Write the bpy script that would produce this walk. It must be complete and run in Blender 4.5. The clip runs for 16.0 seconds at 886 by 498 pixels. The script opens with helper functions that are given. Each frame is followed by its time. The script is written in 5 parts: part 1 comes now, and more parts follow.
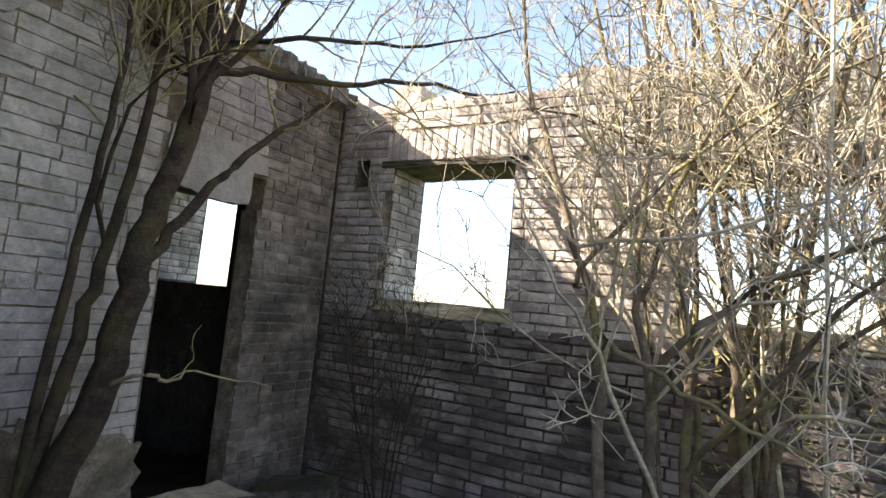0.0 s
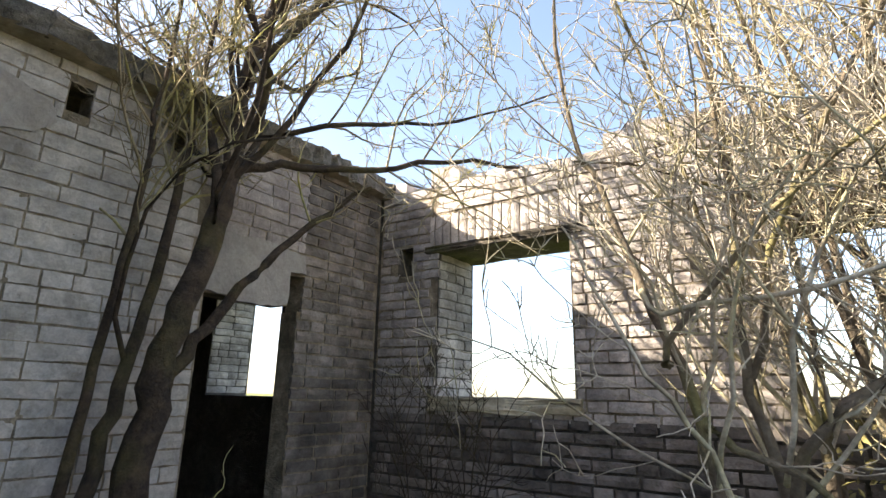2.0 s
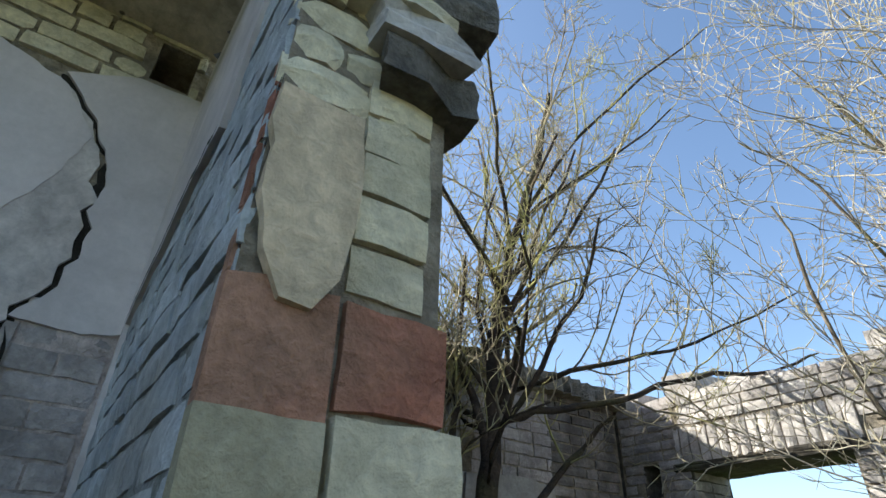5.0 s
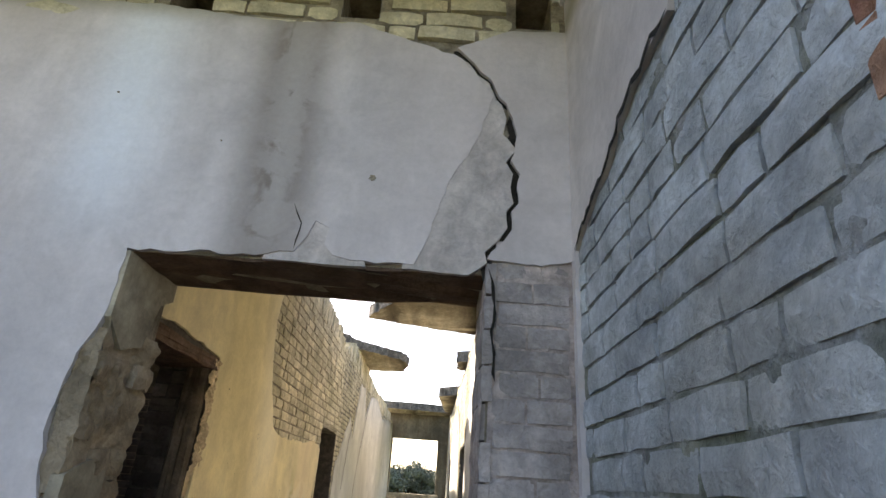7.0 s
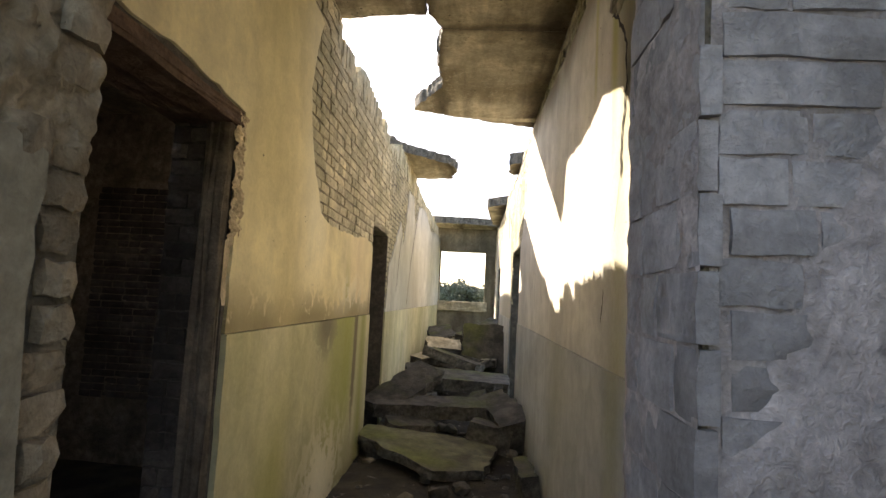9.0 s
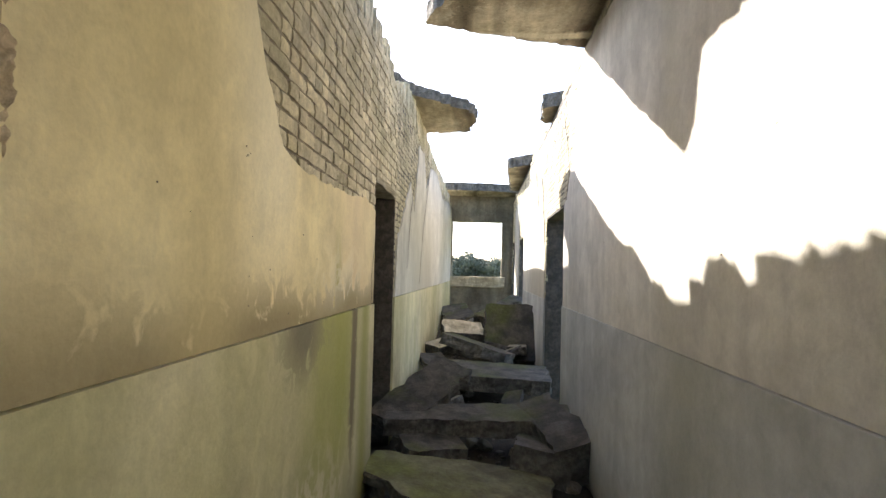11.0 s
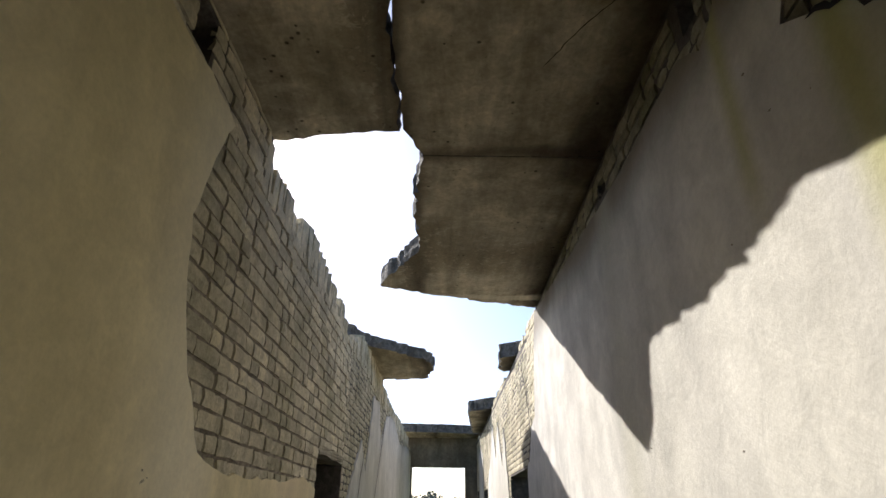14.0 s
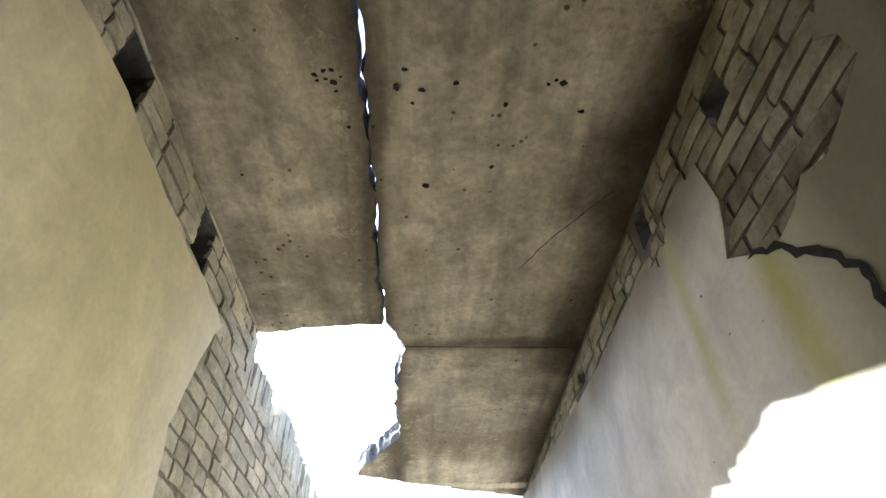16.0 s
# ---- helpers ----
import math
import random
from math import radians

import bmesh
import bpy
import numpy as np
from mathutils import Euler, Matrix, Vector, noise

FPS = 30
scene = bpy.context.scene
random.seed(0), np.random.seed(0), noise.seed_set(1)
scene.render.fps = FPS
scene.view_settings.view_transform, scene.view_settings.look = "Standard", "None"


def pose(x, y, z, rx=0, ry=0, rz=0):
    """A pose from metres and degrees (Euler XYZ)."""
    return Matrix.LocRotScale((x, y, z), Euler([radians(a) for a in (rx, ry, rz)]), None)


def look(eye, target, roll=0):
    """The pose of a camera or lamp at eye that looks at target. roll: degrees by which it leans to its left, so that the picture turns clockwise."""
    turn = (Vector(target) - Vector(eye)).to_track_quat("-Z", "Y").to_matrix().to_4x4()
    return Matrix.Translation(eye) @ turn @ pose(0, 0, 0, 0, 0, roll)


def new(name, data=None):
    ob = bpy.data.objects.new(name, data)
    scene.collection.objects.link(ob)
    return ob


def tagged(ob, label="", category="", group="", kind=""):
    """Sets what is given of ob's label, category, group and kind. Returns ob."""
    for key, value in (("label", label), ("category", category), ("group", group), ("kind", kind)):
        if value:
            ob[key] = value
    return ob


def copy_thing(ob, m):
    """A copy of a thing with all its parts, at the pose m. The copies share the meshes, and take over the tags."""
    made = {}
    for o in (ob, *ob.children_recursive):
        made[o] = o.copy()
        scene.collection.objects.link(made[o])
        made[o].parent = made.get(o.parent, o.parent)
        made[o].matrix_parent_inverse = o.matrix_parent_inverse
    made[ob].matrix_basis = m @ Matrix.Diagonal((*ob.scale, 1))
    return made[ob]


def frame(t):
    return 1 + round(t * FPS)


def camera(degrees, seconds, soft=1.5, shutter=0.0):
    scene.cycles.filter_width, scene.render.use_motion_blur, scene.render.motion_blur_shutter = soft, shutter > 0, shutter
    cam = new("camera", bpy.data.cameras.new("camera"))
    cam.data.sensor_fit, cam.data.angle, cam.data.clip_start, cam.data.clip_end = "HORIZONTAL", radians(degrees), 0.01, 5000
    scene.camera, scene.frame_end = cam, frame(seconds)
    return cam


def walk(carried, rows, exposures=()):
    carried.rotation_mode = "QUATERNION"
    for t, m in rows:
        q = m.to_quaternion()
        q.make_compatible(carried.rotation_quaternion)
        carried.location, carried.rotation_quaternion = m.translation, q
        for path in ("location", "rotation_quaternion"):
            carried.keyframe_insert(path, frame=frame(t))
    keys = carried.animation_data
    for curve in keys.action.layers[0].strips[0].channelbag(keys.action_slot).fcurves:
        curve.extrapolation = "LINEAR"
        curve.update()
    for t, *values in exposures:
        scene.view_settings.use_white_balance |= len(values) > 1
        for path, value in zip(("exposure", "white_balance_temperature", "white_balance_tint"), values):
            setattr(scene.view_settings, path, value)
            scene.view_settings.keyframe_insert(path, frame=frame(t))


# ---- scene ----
cam = camera(77.5, 16.0)
PATH = [
    (0, (1.691, -1.664, 1.606), (3.434, -0.707, 1.813), 5.5),
    (0.5, (1.909, -1.662, 1.553), (3.701, -0.808, 1.795), 4.5),
    (1, (2.004, -1.603, 1.561), (3.805, -0.763, 1.792), 3.0),
    (1.5, (1.992, -1.555, 1.628), (3.746, -0.627, 1.874), 2.0),
    (2, (1.981, -1.54, 1.625), (3.559, -0.426, 2.142), 1.2),
    (2.5, (1.935, -1.569, 1.711), (3.356, -0.352, 2.417), 1.0),
    (3, (1.826, -1.559, 1.87), (3.17, -0.322, 2.686), 1.8),
    (3.2, (1.804, -1.57, 1.89), (3.117, -0.336, 2.758), 1.8),
    (5.3, (1.449, -1.543, 1.926), (2.302, -0.065, 2.968), 1.5),
    (5.5, (1.422, -1.528, 1.926), (2.17, 0.014, 2.958), 1.6),
    (6, (1.35, -1.474, 1.909), (1.773, 0.201, 2.91), 2.7),
    (6.5, (1.275, -1.423, 1.881), (1.437, 0.345, 2.801), 3.7),
    (7, (1.234, -1.396, 1.855), (1.226, 0.444, 2.64), 4.0),
    (7.5, (1.178, -1.367, 1.813), (1.08, 0.533, 2.429), 4.2),
    (8, (1.127, -1.276, 1.74), (1.012, 0.666, 2.206), 4.2),
    (8.5, (1.109, -0.972, 1.608), (0.994, 0.999, 1.926), 3.3),
    (9, (1.085, -0.665, 1.63), (0.968, 1.325, 1.808), 2.9),
    (9.5, (0.985, -0.205, 1.555), (0.852, 1.786, 1.69), 1.0),
    (11.8, (0.801, 1.122, 1.808), (0.674, 3.117, 1.878), 1.8),
    (12, (0.811, 1.127, 1.836), (0.696, 3.116, 2.013), 1.7),
    (12.5, (0.844, 1.101, 1.867), (0.753, 3.058, 2.27), 1.6),
    (13, (0.863, 1.078, 1.916), (0.805, 2.987, 2.51), 1.2),
    (13.5, (0.881, 1.042, 1.953), (0.846, 2.9, 2.694), 1.1),
    (14, (0.882, 1.02, 1.994), (0.869, 2.823, 2.86), 0.7),
    (14.5, (0.882, 0.998, 2.033), (0.884, 2.739, 3.016), 0.5),
    (15, (0.884, 0.958, 2.064), (0.898, 2.621, 3.176), 0.1),
    (15.5, (0.887, 0.925, 2.089), (0.918, 2.498, 3.324), -0.1),
    (16, (0.88, 0.886, 2.097), (0.929, 2.366, 3.442), -0.7),
]
EXPOSURES = [(0.0, 2.12, 7500, 13), (1.5, 2.12, 7500, 13), (2.2, 1.95, 7450, 11), (3.2, 1.12, 6250, 4), (5.3, 1.25, 6300, 4), (6.0, 1.68, 7000, 9), (6.5, 2.0, 7050, 11), (7.0, 1.9, 7350, 15), (8.0, 1.6, 8000, 18), (8.5, 1.68, 8350, 16), (9.0, 2.0, 7700, 14), (9.5, 2.28, 6900, 14), (9.7, 2.28, 7000, 13), (12.0, 1.65, 6050, 13), (12.5, 1.12, 5950, 13), (13.0, 0.68, 5950, 13), (13.5, 0.55, 6050, 14), (14.5, 1.2, 6150, 13), (15.3, 2.12, 6050, 12), (16.0, 2.95, 5500, 13)]
walk(cam, [(t, look(eye, target, roll)) for t, eye, target, roll in PATH], EXPOSURES)

# ---- world and sun ----
TO_SUN = Vector((-0.479, 0.703, 0.526)).normalized()
SKY = bpy.data.worlds.new("sky")
scene.world = SKY
SKY.use_nodes = True
sky_nodes = SKY.node_tree.nodes
sky_tex = sky_nodes.new("ShaderNodeTexSky")
sky_tex.sky_type = "NISHITA"
sky_tex.sun_disc = False
sky_tex.sun_elevation = math.asin(TO_SUN.z)
sky_tex.sun_rotation = math.atan2(TO_SUN.x, TO_SUN.y)
sky_tex.dust_density = 1.2
sky_tex.air_density = 0.8
sky_tex.ozone_density = 1.0
SKY.node_tree.links.new(sky_tex.outputs[0], sky_nodes["Background"].inputs[0])
sky_nodes["Background"].inputs[1].default_value = 0.14
sun_data = bpy.data.lights.new("sun", "SUN")
sun_data.energy, sun_data.angle, sun_data.color = 5.0, radians(0.55), (1.0, 0.94, 0.84)
sun_ob = new("sun", sun_data)
sun_ob.rotation_euler = (-TO_SUN).to_track_quat("-Z", "Y").to_euler()


# ---- materials ----
def surface(name, base, second, third, scale=6.0, rough=0.9, bump=0.3, fine=60.0, spot=0.5, per_piece=0.0, streak=0.0, island=False, stains=(), grain_to=(0.86, 1.1), calm=1.0):
    """A rough mineral or wooden surface: two scales of colour change, fine grain, bump, and change from piece to piece."""
    mat = bpy.data.materials.new(name)
    mat.use_nodes = True
    nodes, links = mat.node_tree.nodes, mat.node_tree.links
    bsdf = nodes["Principled BSDF"]
    coord = nodes.new("ShaderNodeTexCoord")
    geo = nodes.new("ShaderNodeNewGeometry")
    mapping = nodes.new("ShaderNodeMapping")
    mapping.inputs["Scale"].default_value = (1, 1, 0.25 if streak else 1)
    links.new(geo.outputs["Position"], mapping.inputs["Vector"])
    large = nodes.new("ShaderNodeTexNoise")
    large.inputs["Scale"].default_value, large.inputs["Detail"].default_value, large.inputs["Roughness"].default_value = scale, 8, 0.62
    links.new(mapping.outputs[0], large.inputs["Vector"])
    small = nodes.new("ShaderNodeTexNoise")
    small.inputs["Scale"].default_value, small.inputs["Detail"].default_value, small.inputs["Roughness"].default_value = fine, 6, 0.7
    links.new(geo.outputs["Position"], small.inputs["Vector"])
    ramp = nodes.new("ShaderNodeValToRGB")
    ramp.color_ramp.elements[0].position, ramp.color_ramp.elements[1].position = 0.41, 0.59
    ramp.color_ramp.elements[0].color, ramp.color_ramp.elements[1].color = (*second, 1), (*base, 1)
    links.new(large.outputs[0], ramp.inputs[0])
    wide = nodes.new("ShaderNodeTexNoise")
    wide.inputs["Scale"].default_value, wide.inputs["Detail"].default_value = scale * 0.31, 5
    links.new(mapping.outputs[0], wide.inputs["Vector"])
    wide_ramp = nodes.new("ShaderNodeValToRGB")
    wide_ramp.color_ramp.elements[0].position, wide_ramp.color_ramp.elements[1].position = 0.48, 0.63
    wide_ramp.color_ramp.elements[0].color, wide_ramp.color_ramp.elements[1].color = (0, 0, 0, 1), (spot, spot, spot, 1)
    links.new(wide.outputs[0], wide_ramp.inputs[0])
    mix = nodes.new("ShaderNodeMix")
    mix.data_type = "RGBA"
    mix.inputs["B"].default_value = (*third, 1)
    links.new(wide_ramp.outputs[0], mix.inputs["Factor"])
    links.new(ramp.outputs[0], mix.inputs["A"])
    last = mix.outputs["Result"]
    mid = nodes.new("ShaderNodeTexNoise")
    mid.inputs["Scale"].default_value, mid.inputs["Detail"].default_value, mid.inputs["Roughness"].default_value, mid.inputs["Distortion"].default_value = scale * 6, 9, 0.6, 0.6
    links.new(geo.outputs["Position"], mid.inputs["Vector"])
    if streak:
        run_map = nodes.new("ShaderNodeMapping")
        run_map.inputs["Scale"].default_value = (1, 1, 0.07)
        links.new(geo.outputs["Position"], run_map.inputs["Vector"])
        runs = nodes.new("ShaderNodeTexNoise")
        runs.inputs["Scale"].default_value, runs.inputs["Detail"].default_value, runs.inputs["Distortion"].default_value = 5.5, 6, 0.3
        links.new(run_map.outputs[0], runs.inputs["Vector"])
        run_value = nodes.new("ShaderNodeMapRange")
        for k, v in enumerate((0.35, 0.62, 1 - 0.12 * calm, 1 + 0.05 * calm)):
            run_value.inputs[k + 1].default_value = v
        links.new(runs.outputs[0], run_value.inputs[0])
        ran = nodes.new("ShaderNodeHueSaturation")
        links.new(run_value.outputs[0], ran.inputs["Value"])
        links.new(last, ran.inputs["Color"])
        last = ran.outputs[0]
    mid_value = nodes.new("ShaderNodeMapRange")
    for k, v in enumerate((0.38, 0.62, 1 - 0.13 * calm, 1 + 0.1 * calm)):
        mid_value.inputs[k + 1].default_value = v
    links.new(mid.outputs[0], mid_value.inputs[0])
    mottled = nodes.new("ShaderNodeHueSaturation")
    links.new(mid_value.outputs[0], mottled.inputs["Value"])
    links.new(last, mottled.inputs["Color"])
    last = mottled.outputs[0]
    cloud = nodes.new("ShaderNodeTexNoise")
    cloud.inputs["Scale"].default_value, cloud.inputs["Detail"].default_value, cloud.inputs["Distortion"].default_value = scale * 0.9, 4, 1.2
    links.new(geo.outputs["Position"], cloud.inputs["Vector"])
    cloud_value = nodes.new("ShaderNodeMapRange")
    for k, v in enumerate((0.36, 0.64, 1 - 0.2 * calm, 1 + 0.14 * calm)):
        cloud_value.inputs[k + 1].default_value = v
    links.new(cloud.outputs[0], cloud_value.inputs[0])
    clouded = nodes.new("ShaderNodeHueSaturation")
    links.new(cloud_value.outputs[0], clouded.inputs["Value"])
    links.new(last, clouded.inputs["Color"])
    last = clouded.outputs[0]
    split = nodes.new("ShaderNodeSeparateXYZ")
    links.new(geo.outputs["Position"], split.inputs[0])

    def math_node(kind, a, b):
        node = nodes.new("ShaderNodeMath")
        node.operation = kind
        for k, v in enumerate((a, b)):
            if isinstance(v, (int, float)):
                node.inputs[k].default_value = v
            else:
                links.new(v, node.inputs[k])
        return node.outputs[0]

    # Colour bands along one axis, for stains and for painted shade.
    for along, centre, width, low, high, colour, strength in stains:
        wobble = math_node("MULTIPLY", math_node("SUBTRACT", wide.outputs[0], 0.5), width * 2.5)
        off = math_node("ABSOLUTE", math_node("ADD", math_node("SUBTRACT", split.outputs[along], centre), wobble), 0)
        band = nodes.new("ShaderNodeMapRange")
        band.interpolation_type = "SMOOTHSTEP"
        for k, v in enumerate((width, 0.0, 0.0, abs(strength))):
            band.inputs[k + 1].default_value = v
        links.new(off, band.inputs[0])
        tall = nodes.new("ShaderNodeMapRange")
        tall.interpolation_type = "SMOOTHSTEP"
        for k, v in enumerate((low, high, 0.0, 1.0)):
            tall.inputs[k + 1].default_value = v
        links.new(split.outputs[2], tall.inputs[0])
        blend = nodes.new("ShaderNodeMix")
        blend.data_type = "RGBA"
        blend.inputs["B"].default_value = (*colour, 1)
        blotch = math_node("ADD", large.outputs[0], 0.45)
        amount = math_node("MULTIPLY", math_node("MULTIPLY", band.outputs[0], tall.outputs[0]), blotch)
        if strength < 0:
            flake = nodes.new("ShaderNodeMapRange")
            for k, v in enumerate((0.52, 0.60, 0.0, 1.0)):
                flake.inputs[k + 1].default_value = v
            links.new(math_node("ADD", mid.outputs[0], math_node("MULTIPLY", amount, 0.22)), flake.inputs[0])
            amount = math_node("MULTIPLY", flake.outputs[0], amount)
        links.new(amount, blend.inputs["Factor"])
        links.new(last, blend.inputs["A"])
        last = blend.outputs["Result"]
    grain = nodes.new("ShaderNodeHueSaturation")
    grain_value = nodes.new("ShaderNodeMapRange")
    grain_value.inputs["From Min"].default_value, grain_value.inputs["From Max"].default_value = 0.3, 0.7
    grain_value.inputs["To Min"].default_value, grain_value.inputs["To Max"].default_value = grain_to
    links.new(small.outputs[0], grain_value.inputs[0])
    links.new(grain_value.outputs[0], grain.inputs["Value"])
    links.new(last, grain.inputs["Color"])
    last = grain.outputs[0]
    if per_piece:
        info = nodes.new("ShaderNodeObjectInfo")
        vary = nodes.new("ShaderNodeHueSaturation")
        rng = nodes.new("ShaderNodeMapRange")
        rng.inputs["To Min"].default_value, rng.inputs["To Max"].default_value = 1 - per_piece, 1 + per_piece * 0.7
        links.new(geo.outputs["Random Per Island"] if island else info.outputs["Random"], rng.inputs[0])
        links.new(rng.outputs[0], vary.inputs["Value"])
        links.new(last, vary.inputs["Color"])
        last = vary.outputs[0]
    links.new(last, bsdf.inputs["Base Color"])
    bsdf.inputs["Roughness"].default_value = rough
    bsdf.inputs["Specular IOR Level"].default_value = 0.25
    height = nodes.new("ShaderNodeMath")
    height.operation = "MULTIPLY_ADD"
    height.inputs[1].default_value = 0.35
    links.new(small.outputs[0], height.inputs[0])
    links.new(math_node("ADD", large.outputs[0], math_node("MULTIPLY", mid.outputs[0], 0.5)), height.inputs[2])
    relief = nodes.new("ShaderNodeBump")
    relief.inputs["Strength"].default_value, relief.inputs["Distance"].default_value = bump, 0.02
    links.new(height.outputs[0], relief.inputs["Height"])
    links.new(relief.outputs[0], bsdf.inputs["Normal"])
    return mat


# Its axis 2 band is darker along the coat's upper edge.
# The band at x -0.1 is shade painted into the lower left.
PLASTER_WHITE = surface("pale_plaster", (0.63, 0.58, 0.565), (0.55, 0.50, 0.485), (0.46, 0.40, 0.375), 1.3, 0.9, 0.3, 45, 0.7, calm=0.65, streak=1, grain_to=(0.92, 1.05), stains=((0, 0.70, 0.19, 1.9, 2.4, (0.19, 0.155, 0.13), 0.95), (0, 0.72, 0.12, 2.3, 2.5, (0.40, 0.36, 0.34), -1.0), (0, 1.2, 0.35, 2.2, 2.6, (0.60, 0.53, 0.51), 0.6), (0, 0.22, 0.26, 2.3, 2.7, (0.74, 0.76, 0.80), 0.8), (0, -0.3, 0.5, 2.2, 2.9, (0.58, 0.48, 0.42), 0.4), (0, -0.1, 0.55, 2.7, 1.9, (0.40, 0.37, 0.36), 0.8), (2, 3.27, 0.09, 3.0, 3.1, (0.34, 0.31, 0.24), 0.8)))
PLASTER_BROWN = surface("brown_reveal_plaster", (0.30, 0.245, 0.19), (0.20, 0.16, 0.125), (0.12, 0.095, 0.075), 6, 0.93, 0.8, 55, 0.7)
PLASTER_END = surface("cream_plaster", (0.86, 0.71, 0.49), (0.74, 0.60, 0.41), (0.52, 0.41, 0.28), 8, 0.92, 0.7, 60, 0.7)
RENDER = surface("rough_render", (0.57, 0.485, 0.45), (0.44, 0.37, 0.34), (0.33, 0.275, 0.25), 9, 0.95, 1.0, 38, 0.6, grain_to=(0.72, 1.18))
PLASTER_OLD = surface("old_beige_plaster", (0.60, 0.545, 0.51), (0.52, 0.465, 0.435), (0.42, 0.37, 0.34), 4, 0.92, 0.6, 50, 0.6)
PLASTER_REVEAL = surface("faded_cream_plaster", (0.42, 0.37, 0.275), (0.34, 0.295, 0.22), (0.24, 0.205, 0.145), 5, 0.92, 0.6, 50, 0.6)
PLASTER_DUST = surface("dusty_grey_plaster", (0.42, 0.395, 0.37), (0.35, 0.325, 0.305), (0.26, 0.235, 0.215), 3, 0.93, 0.6, 50, 0.6, calm=0.6)
PLASTER_YELLOW = surface("ochre_plaster", (0.88, 0.775, 0.51), (0.82, 0.70, 0.43), (0.68, 0.60, 0.32), 1.1, 0.88, 0.28, 40, 0.6, calm=0.65, streak=1, grain_to=(0.92, 1.05), stains=((1, 4.6, 0.9, 1.2, 1.6, (0.74, 0.58, 0.38), 0.5), (1, 2.2, 0.5, 1.6, 2.4, (0.60, 0.51, 0.27), 0.5), (1, 3.0, 0.5, 1.5, 2.2, (0.86, 0.80, 0.62), 0.6), (1, 4.05, 0.14, 2.2, 1.35, (0.36, 0.34, 0.10), 0.8), (1, 4.3, 1.0, 1.95, 1.35, (0.86, 0.80, 0.64), -1.0), (1, 4.45, 0.6, 1.78, 1.35, (0.34, 0.30, 0.15), -1.0), (1, 3.4, 0.6, 1.60, 1.38, (0.36, 0.32, 0.16), -1.0), (2, 1.42, 0.34, 1.0, 1.2, (0.36, 0.30, 0.17), -1.1), (1, 2.55, 0.3, 2.6, 1.5, (0.60, 0.50, 0.26), 0.6), (1, 5.1, 0.16, 2.1, 1.5, (0.42, 0.33, 0.2), 0.6)))
PLASTER_DADO = surface("mossy_dado_plaster", (0.68, 0.62, 0.42), (0.56, 0.52, 0.31), (0.42, 0.40, 0.21), 1.4, 0.88, 0.3, 45, 0.7, calm=0.65, streak=1, grain_to=(0.90, 1.05), stains=((1, 4.1, 0.8, 0.0, 0.9, (0.33, 0.34, 0.08), 0.85), (2, 0.0, 0.75, -0.2, 0.0, (0.24, 0.22, 0.10), 0.7), (1, 4.75, 0.2, -0.2, 0.3, (0.30, 0.30, 0.09), 0.85), (1, 4.45, 0.14, 0.0, 1.0, (0.20, 0.17, 0.10), -1.2), (1, 3.5, 0.6, 1.0, 1.4, (0.22, 0.20, 0.13), -1.0), (1, 3.6, 0.9, 0.9, 0.2, (0.80, 0.74, 0.56), -1.0), (1, 2.4, 0.5, 1.5, 0.4, (0.50, 0.48, 0.16), 0.7)))
# The axis 2 band makes the plaster browner in a strip below the slabs.
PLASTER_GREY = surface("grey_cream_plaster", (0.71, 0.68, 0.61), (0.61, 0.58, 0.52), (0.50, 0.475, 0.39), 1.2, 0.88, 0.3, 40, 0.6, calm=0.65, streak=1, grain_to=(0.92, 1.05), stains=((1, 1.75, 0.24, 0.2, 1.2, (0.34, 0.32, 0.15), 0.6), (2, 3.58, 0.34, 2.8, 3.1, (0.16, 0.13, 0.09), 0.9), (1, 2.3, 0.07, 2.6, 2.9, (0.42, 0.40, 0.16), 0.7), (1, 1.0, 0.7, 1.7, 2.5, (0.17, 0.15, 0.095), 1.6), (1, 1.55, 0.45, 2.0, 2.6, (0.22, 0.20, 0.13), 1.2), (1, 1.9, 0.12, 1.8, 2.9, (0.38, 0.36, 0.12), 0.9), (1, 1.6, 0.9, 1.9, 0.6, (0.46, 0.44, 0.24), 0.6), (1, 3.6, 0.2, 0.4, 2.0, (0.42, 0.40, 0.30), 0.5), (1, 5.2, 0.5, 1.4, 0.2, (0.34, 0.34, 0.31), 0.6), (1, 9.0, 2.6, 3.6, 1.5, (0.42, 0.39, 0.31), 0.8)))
# The axis 2 band darkens this dado towards the floor.
PLASTER_COOL = surface("cool_grey_plaster", (0.55, 0.56, 0.545), (0.47, 0.48, 0.465), (0.40, 0.40, 0.34), 1.2, 0.88, 0.3, 40, 0.6, calm=0.65, streak=1, grain_to=(0.92, 1.05), stains=((1, 1.75, 0.24, 0.0, 1.2, (0.32, 0.31, 0.15), 0.6), (2, 0.0, 0.6, -0.2, 0.0, (0.26, 0.24, 0.15), 0.6), (1, 3.4, 0.5, 0.2, 1.0, (0.40, 0.39, 0.30), 0.5)))
MORTAR = surface("lime_mortar", (0.38, 0.325, 0.25), (0.25, 0.21, 0.16), (0.12, 0.10, 0.07), 14, 0.95, 0.9, 90, 0.6)
MORTAR_MOSS = surface("mossy_mortar", (0.40, 0.405, 0.40), (0.24, 0.25, 0.23), (0.15, 0.165, 0.08), 13, 0.95, 1.0, 90, 0.55)
# Dark mortar of joints, socket backs and the back room's plain walls.
MORTAR_DARK = surface("dark_mortar", (0.15, 0.13, 0.11), (0.1, 0.09, 0.08), (0.06, 0.06, 0.05), 14, 0.95, 0.6, 90, 0.5)
